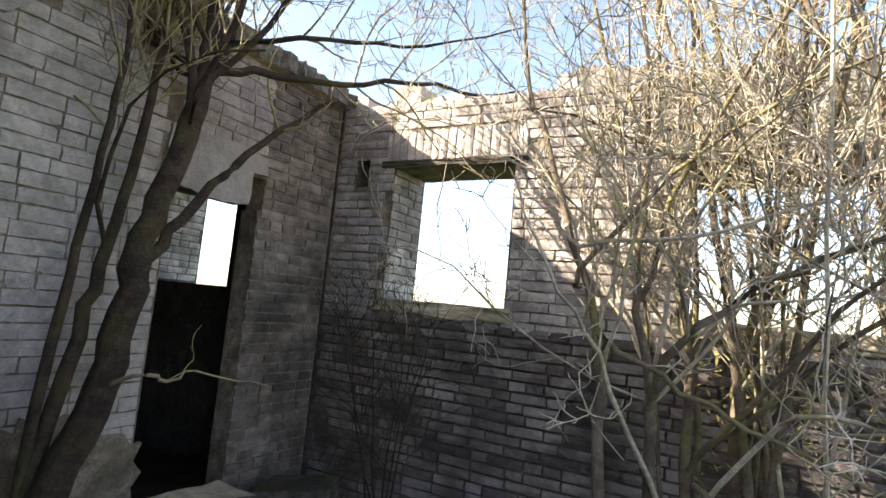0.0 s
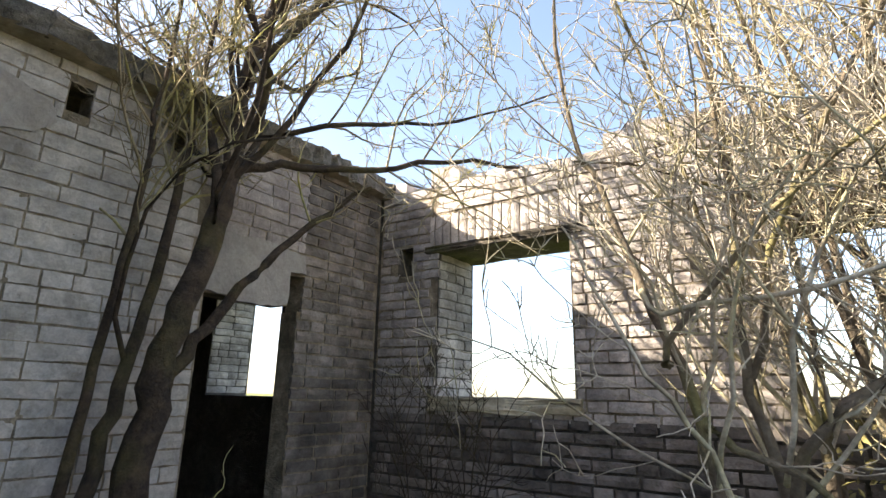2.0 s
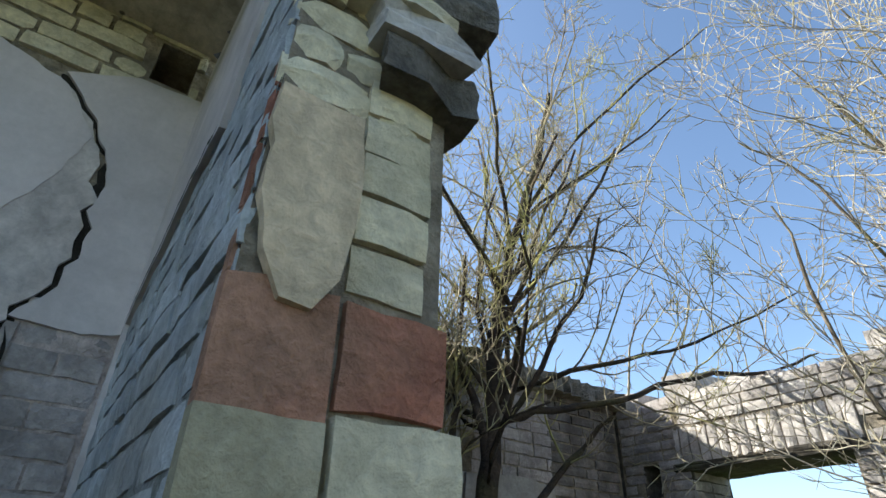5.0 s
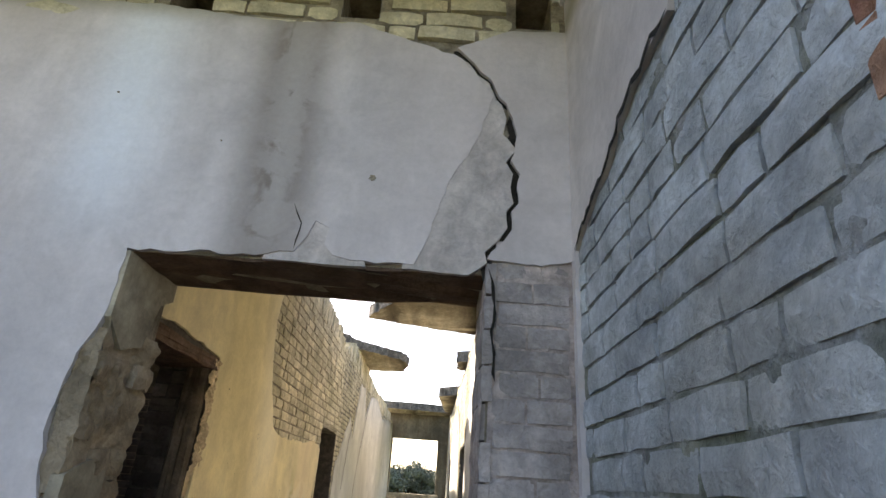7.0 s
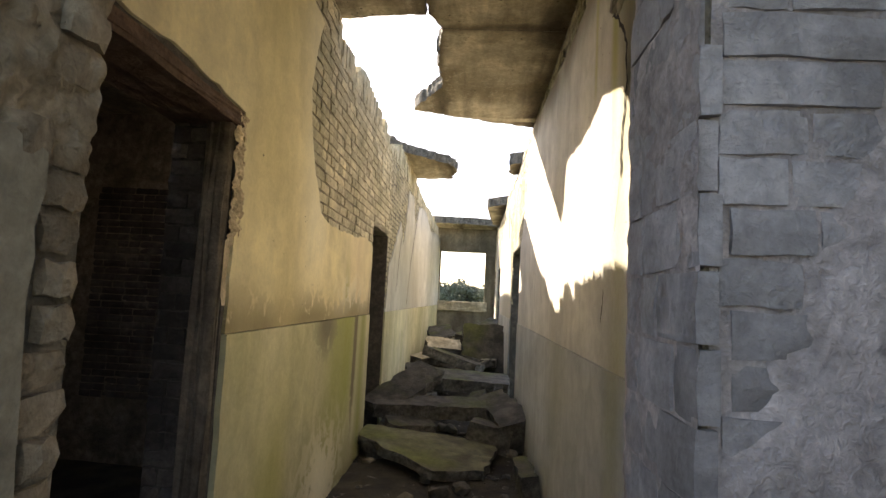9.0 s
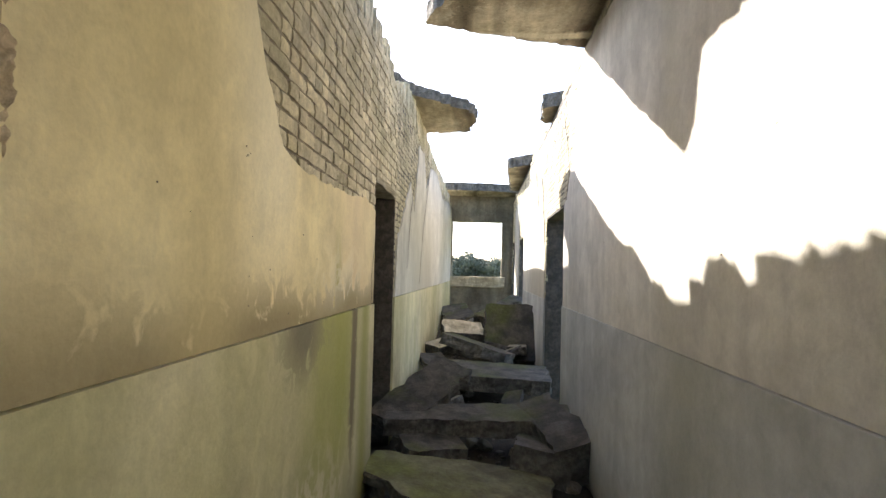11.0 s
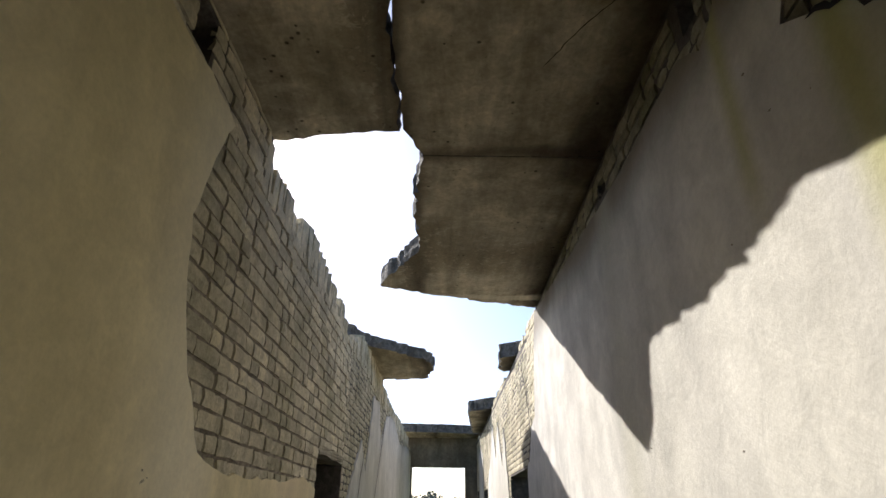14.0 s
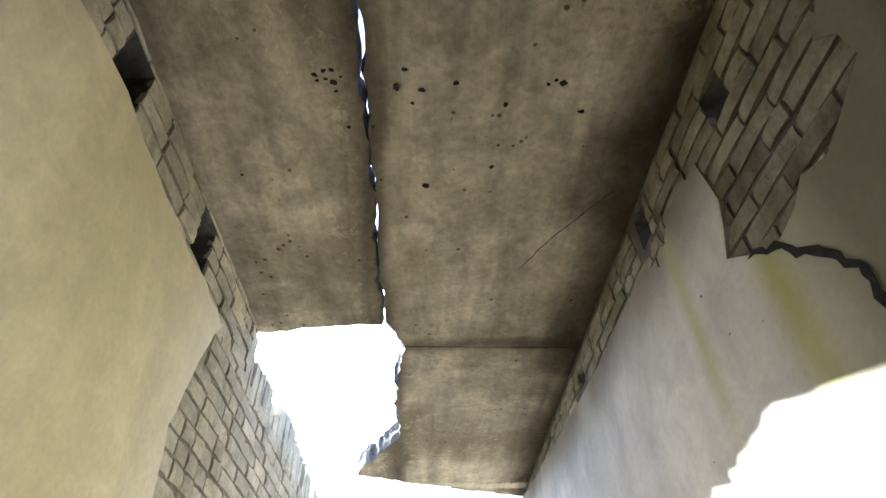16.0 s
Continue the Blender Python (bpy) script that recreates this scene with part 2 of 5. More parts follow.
BRICK_ASH = surface("ash_grey_brick", (0.50, 0.45, 0.43), (0.38, 0.34, 0.325), (0.25, 0.22, 0.21), 6, 0.92, 0.8, 90, 0.6, per_piece=0.14)
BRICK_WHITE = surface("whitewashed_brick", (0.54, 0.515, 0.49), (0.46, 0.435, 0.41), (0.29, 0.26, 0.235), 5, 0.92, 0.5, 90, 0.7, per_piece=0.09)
BRICK_BLUE = surface("blue_grey_painted_brick", (0.53, 0.565, 0.585), (0.41, 0.44, 0.46), (0.40, 0.39, 0.355), 6, 0.9, 0.9, 90, 0.7, per_piece=0.12)
# Lower outer wall: soot, and the shade there put into the colour too.
BRICK_DARK = surface("soot_and_shade_brick", (0.31, 0.27, 0.25), (0.19, 0.165, 0.15), (0.075, 0.065, 0.058), 4, 0.92, 0.7, 80, 0.8, per_piece=0.5)
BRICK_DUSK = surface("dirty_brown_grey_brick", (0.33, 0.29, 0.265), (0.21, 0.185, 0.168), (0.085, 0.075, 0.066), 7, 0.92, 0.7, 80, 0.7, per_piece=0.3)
# Brick of the dark side rooms, with their dimness put into the colour.
BRICK_DIM = surface("dim_room_shade_brick", (0.19, 0.16, 0.14), (0.12, 0.10, 0.088), (0.06, 0.05, 0.045), 6, 0.92, 0.7, 80, 0.7, per_piece=0.3)
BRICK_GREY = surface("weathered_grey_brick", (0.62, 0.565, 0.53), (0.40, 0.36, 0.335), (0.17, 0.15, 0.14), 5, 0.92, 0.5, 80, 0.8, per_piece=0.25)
BRICK_SAND = surface("sand_lime_brick", (0.71, 0.635, 0.455), (0.58, 0.515, 0.36), (0.37, 0.335, 0.20), 5, 0.92, 0.8, 90, 0.5, per_piece=0.18)
BRICK_CLAY = surface("crumbling_clay_brick", (0.46, 0.37, 0.26), (0.34, 0.27, 0.185), (0.19, 0.145, 0.09), 9, 0.95, 1.0, 70, 0.6, per_piece=0.25)
BRICK_MOSS = surface("mossy_dark_brick", (0.34, 0.31, 0.22), (0.24, 0.215, 0.15), (0.17, 0.165, 0.07), 6, 0.93, 0.8, 80, 0.7, per_piece=0.3)
BRICK_RED = surface("pale_red_brick", (0.42, 0.175, 0.115), (0.34, 0.145, 0.095), (0.42, 0.27, 0.18), 10, 0.92, 0.9, 80, 0.6, per_piece=0.12)
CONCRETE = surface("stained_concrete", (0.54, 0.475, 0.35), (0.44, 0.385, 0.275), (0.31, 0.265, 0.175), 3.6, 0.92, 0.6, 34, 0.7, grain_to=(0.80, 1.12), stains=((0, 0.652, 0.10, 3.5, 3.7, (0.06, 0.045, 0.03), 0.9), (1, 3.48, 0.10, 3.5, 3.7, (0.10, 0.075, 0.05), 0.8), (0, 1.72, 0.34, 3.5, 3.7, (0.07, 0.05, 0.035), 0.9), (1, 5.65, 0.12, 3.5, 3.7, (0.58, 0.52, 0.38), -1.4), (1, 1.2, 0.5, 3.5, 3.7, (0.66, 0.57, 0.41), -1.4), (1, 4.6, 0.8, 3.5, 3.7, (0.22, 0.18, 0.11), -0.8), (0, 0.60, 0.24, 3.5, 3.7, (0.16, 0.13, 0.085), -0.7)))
# Pits in colour alone: dark spots stand for their shaded hollows.
pit_tree = CONCRETE.node_tree
pit_noise = pit_tree.nodes.new("ShaderNodeTexVoronoi")
pit_noise.inputs["Scale"].default_value = 21
pit_geo = pit_tree.nodes.new("ShaderNodeNewGeometry")
pit_tree.links.new(pit_geo.outputs["Position"], pit_noise.inputs["Vector"])
pit_range = pit_tree.nodes.new("ShaderNodeMapRange")
for k, v in enumerate((0.06, 0.11, 0.25, 1.0)):
    pit_range.inputs[k + 1].default_value = v
pit_size = pit_tree.nodes.new("ShaderNodeTexNoise")
pit_size.inputs["Scale"].default_value, pit_size.inputs["Detail"].default_value = 5, 6
pit_tree.links.new(pit_geo.outputs["Position"], pit_size.inputs["Vector"])
pit_spread = pit_tree.nodes.new("ShaderNodeMapRange")
for k, v in enumerate((0.35, 0.62, 5.0, 0.45)):
    pit_spread.inputs[k + 1].default_value = v
pit_tree.links.new(pit_size.outputs[0], pit_spread.inputs[0])
pit_edge = pit_tree.nodes.new("ShaderNodeMath")
pit_edge.operation = "MULTIPLY"
pit_tree.links.new(pit_noise.outputs["Distance"], pit_edge.inputs[0])
pit_tree.links.new(pit_spread.outputs[0], pit_edge.inputs[1])
pit_tree.links.new(pit_edge.outputs[0], pit_range.inputs[0])
pit_mix = pit_tree.nodes.new("ShaderNodeHueSaturation")
pit_tree.links.new(pit_range.outputs[0], pit_mix.inputs["Value"])
pit_end = pit_tree.nodes["Principled BSDF"].inputs["Base Color"]
pit_tree.links.new(pit_end.links[0].from_socket, pit_mix.inputs["Color"])
pit_tree.links.new(pit_mix.outputs[0], pit_end)
board_map = pit_tree.nodes.new("ShaderNodeMapping")
board_map.inputs["Scale"].default_value = (1, 0.14, 1)
pit_tree.links.new(pit_geo.outputs["Position"], board_map.inputs["Vector"])
board = pit_tree.nodes.new("ShaderNodeTexNoise")
board.inputs["Scale"].default_value, board.inputs["Detail"].default_value, board.inputs["Roughness"].default_value, board.inputs["Distortion"].default_value = 7, 7, 0.6, 0.5
pit_tree.links.new(board_map.outputs[0], board.inputs["Vector"])
board_value = pit_tree.nodes.new("ShaderNodeMapRange")
for k, v in enumerate((0.36, 0.64, 0.76, 1.26)):
    board_value.inputs[k + 1].default_value = v
pit_tree.links.new(board.outputs[0], board_value.inputs[0])
board_mix = pit_tree.nodes.new("ShaderNodeHueSaturation")
pit_tree.links.new(board_value.outputs[0], board_mix.inputs["Value"])
pit_tree.links.new(pit_end.links[0].from_socket, board_mix.inputs["Color"])
pit_tree.links.new(board_mix.outputs[0], pit_end)
CONCRETE_EDGE = surface("broken_concrete", (0.22, 0.20, 0.175), (0.13, 0.12, 0.10), (0.065, 0.06, 0.05), 18, 0.95, 1.0, 70, 0.6)
CONCRETE_DARK = surface("sooty_concrete", (0.30, 0.27, 0.20), (0.20, 0.17, 0.12), (0.09, 0.08, 0.065), 2.6, 0.92, 0.35, 55, 0.8, streak=1)
CONCRETE_MOSS = surface("mossy_concrete", (0.12, 0.105, 0.085), (0.065, 0.058, 0.048), (0.09, 0.10, 0.032), 5, 0.92, 0.8, 60, 0.8)
SLAB_GREEN = surface("green_weathered_concrete", (0.20, 0.185, 0.105), (0.12, 0.11, 0.07), (0.15, 0.16, 0.045), 4, 0.92, 0.8, 50, 0.8)
DIRT = surface("dark_soil", (0.06, 0.05, 0.038), (0.035, 0.03, 0.024), (0.085, 0.07, 0.04), 5, 0.97, 1.0, 60, 0.6)
GRASS = surface("field_grass", (0.20, 0.22, 0.07), (0.15, 0.17, 0.05), (0.24, 0.22, 0.10), 0.6, 0.95, 0.4, 20, 0.6)
BARK = surface("dark_bark", (0.085, 0.062, 0.046), (0.045, 0.035, 0.028), (0.14, 0.125, 0.05), 12, 0.92, 0.9, 90, 0.4)
# Cream of shoots in full sun, the sunlight put into the colour.
TWIG = surface("sunlit_twig", (0.56, 0.50, 0.40), (0.34, 0.29, 0.225), (0.33, 0.31, 0.13), 10, 0.9, 0.3, 60, 0.5)
MOSSY_TWIG = surface("mossy_twig", (0.42, 0.36, 0.25), (0.23, 0.185, 0.125), (0.42, 0.40, 0.13), 6, 0.92, 0.4, 60, 0.8)
# Thicker stems: their darker tone includes the shade they stand in.
STEM = surface("grey_brown_stem", (0.21, 0.17, 0.125), (0.125, 0.10, 0.075), (0.24, 0.22, 0.08), 9, 0.92, 0.7, 80, 0.6)
TIMBER = surface("old_timber", (0.17, 0.11, 0.08), (0.11, 0.07, 0.05), (0.2, 0.16, 0.11), 10, 0.9, 0.6, 80, 0.4)
# Leaf green lightened and greyed, so distance haze sits in the colour.
LEAF = surface("hazy_far_foliage", (0.15, 0.165, 0.125), (0.11, 0.125, 0.095), (0.17, 0.175, 0.12), 0.5, 0.95, 0.3, 5, 0.6)


# ---- building helpers ----
def mesh_of(name, bm, mat):
    data = bpy.data.meshes.new(name)
    bm.to_mesh(data)
    bm.free()
    for m in (mat if isinstance(mat, (list, tuple)) else [mat]):
        data.materials.append(m)
    return data


def part(name, bm, mat, parent=None, label=""):
    ob = new(name, mesh_of(name, bm, mat))
    ob.parent = parent
    if label:
        ob["label"] = label
    return ob


def box(bm, x0, x1, y0, y1, z0, z1, mat=0):
    vs = [bm.verts.new((x, y, z)) for z in (z0, z1) for y in (y0, y1) for x in (x0, x1)]
    for ids in ((0, 2, 3, 1), (4, 5, 7, 6), (0, 1, 5, 4), (2, 6, 7, 3), (0, 4, 6, 2), (1, 3, 7, 5)):
        bm.faces.new([vs[i] for i in ids]).material_index = mat


def cells(u0, u1, z0, z1, holes):
    """The rectangles left of a wall once its openings are cut out."""
    us = sorted({u0, u1, *(min(max(v, u0), u1) for h in holes for v in h[:2])})
    zs = sorted({z0, z1, *(min(max(v, z0), z1) for h in holes for v in h[2:])})
    for a, b in zip(us, us[1:]):
        run = None
        for c, d in zip(zs, zs[1:]):
            mid_u, mid_z = (a + b) / 2, (c + d) / 2
            solid = not any(h[0] < mid_u < h[1] and h[2] < mid_z < h[3] for h in holes)
            if solid:
                run = (run[0], d) if run else (c, d)
            if run and not solid:
                yield a, b, *run
                run = None
        if run:
            yield a, b, *run


def wall(name, axis, face, back, u0, u1, z0, z1, holes, mat, label):
    """A wall whose faces stand at axis = face and axis = back, from u0 to u1, with openings right through it."""
    bm = bmesh.new()
    lo, hi = sorted((face, back))
    for a, b, c, d in cells(u0, u1, z0, z1, holes):
        if axis == "x":
            box(bm, lo, hi, a, b, c, d)
        else:
            box(bm, a, b, lo, hi, c, d)
    bmesh.ops.remove_doubles(bm, verts=bm.verts, dist=1e-5)
    ob = part(name, bm, mat)
    return tagged(ob, label, "wall", kind="structure")


def brick_mesh(name, mat, seed, worn=1.0):
    """One worn brick, 1 long (u), 1 deep, 1 high, with chipped corners."""
    rnd = random.Random(seed)
    bm = bmesh.new()
    nu, nz = 4, 3
    front = {}
    for i in range(nu):
        for k in range(nz):
            u, z = i / (nu - 1), k / (nz - 1)
            edge = (i in (0, nu - 1)) + (k in (0, nz - 1))
            depth = (0.02, 0.1, 0.26)[edge] * worn + rnd.uniform(-0.04, 0.12) * worn
            front[i, k] = bm.verts.new((u + rnd.uniform(-0.015, 0.015) * worn, depth, z + rnd.uniform(-0.06, 0.06) * worn))
    back = {}
    for i, k in ((i, k) for i in range(nu) for k in range(nz) if i in (0, nu - 1) or k in (0, nz - 1)):
        back[i, k] = bm.verts.new((i / (nu - 1), 1.0, k / (nz - 1)))
    for i in range(nu - 1):
        for k in range(nz - 1):
            bm.faces.new((front[i, k], front[i + 1, k], front[i + 1, k + 1], front[i, k + 1]))
    for i in range(nu - 1):
        bm.faces.new((front[i, 0], back[i, 0], back[i + 1, 0], front[i + 1, 0]))
        bm.faces.new((front[i, nz - 1], front[i + 1, nz - 1], back[i + 1, nz - 1], back[i, nz - 1]))
    for k in range(nz - 1):
        bm.faces.new((front[0, k], front[0, k + 1], back[0, k + 1], back[0, k]))
        bm.faces.new((front[nu - 1, k], back[nu - 1, k], back[nu - 1, k + 1], front[nu - 1, k + 1]))
    bmesh.ops.recalc_face_normals(bm, faces=bm.faces)
    return mesh_of(name, bm, mat)


BRICK_SETS = {}


def brick_face(parent, axis, face, out, u0, u1, z0, z1, holes=(), mat=BRICK_WHITE, course=0.0655, length=0.235, proud=0.014, near=None, limit=300, keep=None, seed=1, loose=0.004, headers=0.3, worn=1.0, gap=0.009, stagger=0.5):
    """Bricks set proud of a wall's face. out: +1 or -1, the way the face looks. The bricks nearest to the place `near` are parts, the rest one mesh."""
    rnd = random.Random(seed)
    key = mat.name, worn
    if key not in BRICK_SETS:
        BRICK_SETS[key] = [brick_mesh("brick", mat, len(BRICK_SETS) * 20 + i, worn) for i in range(8)]
    depth, todo = 0.03, []
    rows = int((z1 - z0) / course)
    for r in range(rows + 1):
        z = z0 + r * course
        u = u0 - (r % 2) * length * stagger + rnd.uniform(-0.02, 0.02) * (stagger > 0)
        while u < u1:
            size = length if rnd.random() > headers else length / 2
            a, b = max(u, u0), min(u + size, u1)
            u += size
            if b - a < 0.03:
                continue
            for h in holes:
                if h[2] - 0.02 < z + course / 2 < h[3] + 0.01:
                    if a < h[0] < b:
                        b = h[0]
                    elif a < h[1] < b:
                        a = h[1]
                    elif h[0] <= a and b <= h[1]:
                        b = a
            if b - a < 0.04 or (keep and not keep((a + b) / 2, z + course / 2)):
                continue
            todo.append((a, b - gap, z, z + course - gap))
    todo.sort(key=lambda q: ((q[0] + q[1]) / 2 - near[0]) ** 2 + (q[2] - near[1]) ** 2 if near else 0)
    verts, faces = [], []
    for n, (a, b, c, d) in enumerate(todo):
        data = rnd.choice(BRICK_SETS[key])
        ahead = proud + rnd.uniform(-loose, loose)
        turn = Matrix.Rotation(rnd.uniform(-0.012, 0.012), 4, "Y")
        m = Matrix.Diagonal((b - a, depth, d - c, 1))
        if axis == "y":
            base = Matrix.Translation((a, face + out * ahead, c)) @ turn
            m = base @ Matrix.Diagonal((1, -out, 1, 1)) @ m
        else:
            base = Matrix.Translation((face + out * ahead, a, c)) @ Matrix.Rotation(radians(90), 4, "Z")
            m = base @ Matrix.Diagonal((1, out, 1, 1)) @ turn @ m
        if n < limit:
            ob = new("brick", data)
            ob.parent = parent
            ob.matrix_basis = m
        else:
            k = len(verts)
            verts += [m @ v.co for v in data.vertices]
            faces += [[k + i for i in p.vertices] for p in data.polygons]
    if verts:
        data = bpy.data.meshes.new("bricks")
        data.from_pydata(verts, [], faces)
        data.materials.append(mat)
        rest = new("bricks", data)
        rest.parent = parent
        rest["kind"] = "stuff"


def ragged(points, rough, step, seed, closed=True, straight=()):
    """A worn outline through a few corners: extra points between them, pushed about by noise. Sides named in `straight` stay straight."""
    rnd = random.Random(seed)
    out = []
    n = len(points)
    for i in range(n if closed else n - 1):
        a, b = Vector(points[i]), Vector(points[(i + 1) % n])
        count = 1 if i in straight else max(1, int((b - a).length / step))
        for k in range(count):
            p = a.lerp(b, k / count)
            if k or i not in straight:
                p = p + Vector((rnd.uniform(-1, 1), rnd.uniform(-1, 1))) * rough * (1 if k else 0.3)
            out.append(p)
    return out


def plate(bm, outline, place, thick, jitter=0.0, seed=0, side_mat=0, rings=1):
    """A plate with the given 2D outline; place(u, v, w) lays it in the world, w from 0 to thick. Its broken sides are rough."""
    rnd = random.Random(seed)
    layers = []
    for k in range(rings + 1):
        w = thick * k / rings
        layers.append([bm.verts.new(place(p[0] + rnd.uniform(-1, 1) * jitter, p[1] + rnd.uniform(-1, 1) * jitter, w)) for p in outline])
    n = len(outline)
    made = []
    for lower, upper in zip(layers, layers[1:]):
        for i in range(n):
            f = bm.faces.new((lower[i], lower[(i + 1) % n], upper[(i + 1) % n], upper[i]))
            f.material_index = side_mat
            made.append(f)
    made.append(bm.faces.new(layers[0]))
    made.append(bm.faces.new(layers[-1]))
    bmesh.ops.recalc_face_normals(bm, faces=made)
    bmesh.ops.triangulate(bm, faces=[f for f in made if len(f.verts) > 4])


def slab(name, outline, z0, thick, mat, label, category="concrete slab", rough=0.03, seed=1, straight=(), pose_m=None, group=""):
    bm = bmesh.new()
    plate(bm, ragged(outline, rough, 0.05, seed, straight=straight), lambda u, v, w: (u, v, z0 + w), thick, rough * 0.35, seed, 1, 3)
    ob = part(name, bm, [mat, CONCRETE_EDGE])
    if pose_m is not None:
        ob.matrix_basis = pose_m
    return tagged(ob, label, category, group)


# ---- ground ----
bm = bmesh.new()
n = 60
grid = {}
for i in range(n + 1):
    for k in range(n + 1):
        u, v = (i / n * 2 - 1), (k / n * 2 - 1)
        x, y = 1.5 + 1200 * u * abs(u) ** 2.2, 5 + 1200 * v * abs(v) ** 2.2
        grid[i, k] = bm.verts.new((x, y, -0.02 + 0.03 * noise.noise(Vector((x * 0.7, y * 0.7, 0)))))
for i in range(n):
    for k in range(n):
        bm.faces.new((grid[i, k], grid[i + 1, k], grid[i + 1, k + 1], grid[i, k + 1]))
tagged(part("ground", bm, GRASS), "flat open field of dry green grass", "ground", kind="structure")


def soil(name, x0, x1, y0, y1, level, rough, label, mat, seed, heap=None):
    bm = bmesh.new()
    nx, ny = int((x1 - x0) / 0.12) + 2, int((y1 - y0) / 0.12) + 2
    vs = {}
    for i in range(nx + 1):
        for k in range(ny + 1):
            x, y = x0 + (x1 - x0) * i / nx, y0 + (y1 - y0) * k / ny
            z = level + rough * (noise.noise(Vector((x * 1.7, y * 1.7, seed))) + 0.5 * noise.noise(Vector((x * 6, y * 6, seed))))
            vs[i, k] = bm.verts.new((x, y, z + (heap(x, y) if heap else 0)))
    for i in range(nx):
        for k in range(ny):
            f = bm.faces.new((vs[i, k], vs[i + 1, k], vs[i + 1, k + 1], vs[i, k + 1]))
            f.smooth = True
    return tagged(part(name, bm, mat), label, "floor", kind="structure")


soil("floor_corridor", 0.0, 1.7, 0.0, 16.3, 0.03, 0.05, "dark littered earth floor with brick dust", DIRT, 3, lambda x, y: max(0, min(0.5, (y - 6) * 0.07)))
soil("floor_west_room", -3.0, 1.6, -5.0, 0.0, 0.05, 0.04, "earth floor with rubble dust", DIRT, 5)
soil("floor_side_room", -3.0, 0.0, 0.0, 16.3, 0.03, 0.04, "dark earth floor of the side rooms", DIRT, 4)
soil("floor_tree_room", 1.6, 4.87, -5.0, 1.05, 0.25, 0.07, "overgrown earth floor of a roofless room", DIRT, 7)
soil("floor_back_room", 1.95, 4.87, 1.05, 5.0, 0.2, 0.04, "dark earth floor of a back room", DIRT, 9)


# ---- walls ----
W = 1.7
COURSE, LONG = 0.0615, 0.218
L_DOORS = [(0.66, 1.71, -0.1, 2.42), (5.14, 6.15, -0.1, 2.40)]
R_DOORS = [(6.9, 8.5, -0.1, 2.42), (12.3, 13.6, -0.1, 2.45), (15.1, 16.1, -0.1, 2.5)]
W_SOCKETS = [(1.70, 1.86, 3.52, 3.715), (2.43, 2.58, 3.49, 3.69)]
wall_west = wall("wall_corridor_west", "x", -0.014, -0.3, 0.3, 16.3, -0.1, 3.728, L_DOORS + W_SOCKETS + [(3.34, 16.4, 3.40, 3.8)], MORTAR_DARK, "ochre plastered corridor wall with a patch of bare bricks")
wall("wall_corridor_west_back", "x", -0.302, -0.36, 0.3, 3.3, 3.4, 3.728, [], MORTAR_DARK, "bricks closing the beam sockets from behind")
E_SOCKETS = [(1.72, 1.83, 3.43, 3.58), (2.36, 2.46, 3.53, 3.68), (3.5, 3.62, 3.54, 3.66)]
wall_east = wall("wall_corridor_east", "x", W + 0.014, W + 0.25, 0.3, 16.3, -0.1, 3.728, R_DOORS + E_SOCKETS + [(6.1, 16.4, 3.67, 3.8)], MORTAR_DARK, "plastered corridor wall half in sun with cracks")
P_DOOR = [(0.36, 1.36, -0.1, 2.39)]
P_SOCKETS = [(-0.55, -0.42, 3.28, 3.44), (0.25, 0.40, 3.27, 3.44), (0.83, 0.96, 3.28, 3.43), (1.42, 1.54, 3.28, 3.45)]
wall_cross = wall("wall_cross", "y", 0.016, 0.3, -3.0, 1.59, -0.1, 3.466, P_DOOR + P_SOCKETS, MORTAR, "cracked white plastered wall with a doorway to the corridor")
wall("wall_cross_upper", "y", 0.1, 0.3, -3.0, 1.95, 3.47, 3.728, [], MORTAR, "bricks between the two roof levels")
wall("wall_cross_back", "y", 0.302, 0.34, 0.0, 1.69, 3.2, 3.47, [], MORTAR_DARK, "bricks closing the sockets from behind")
END_WINDOW = [(0.035, 1.41, 1.56, 3.09)]
wall_end = wall("wall_end", "y", 16.3, 16.6, -0.3, 1.95, -0.1, 3.8, END_WINDOW, CONCRETE_DARK, "stained end wall with a window opening")
wall_part = wall("wall_partition", "x", 1.604, 1.84, -1.05, 0.3, -0.1, 3.4, [], MORTAR, "broken partition of blue-grey painted bricks")
EX, NY = 4.87, 1.05
N_DOOR = [(3.55, 4.17, -0.1, 2.12)]
N_SOCKETS = [(2.35, 2.46, 2.8, 2.94), (2.8, 2.9, 2.8, 2.94), (3.28, 3.38, 2.8, 2.94), (4.09, 4.2, 2.10, 2.31)]
wall_north = wall("wall_tree_room_north", "y", NY + 0.014, NY + 0.16, 1.95, EX, -0.1, 3.02, N_DOOR + N_SOCKETS, MORTAR, "whitewashed brick wall with a dark doorway")
NICHE = [(0.76, 0.88, 2.42, 2.62)]
E_WINDOWS = [(-0.38, 0.54, 1.62, 2.56), (-2.3, -1.39, 1.65, 2.47), (2.1, 3.03, 1.6, 2.56)]
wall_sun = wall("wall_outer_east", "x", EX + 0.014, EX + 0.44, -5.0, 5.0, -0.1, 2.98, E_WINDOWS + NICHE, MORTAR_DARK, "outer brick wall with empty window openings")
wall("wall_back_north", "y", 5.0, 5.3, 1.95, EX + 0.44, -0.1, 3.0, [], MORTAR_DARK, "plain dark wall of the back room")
wall("wall_south", "y", -5.0, -5.3, -3.3, EX + 0.44, -0.1, 1.0, [], MORTAR, "low broken brick wall")
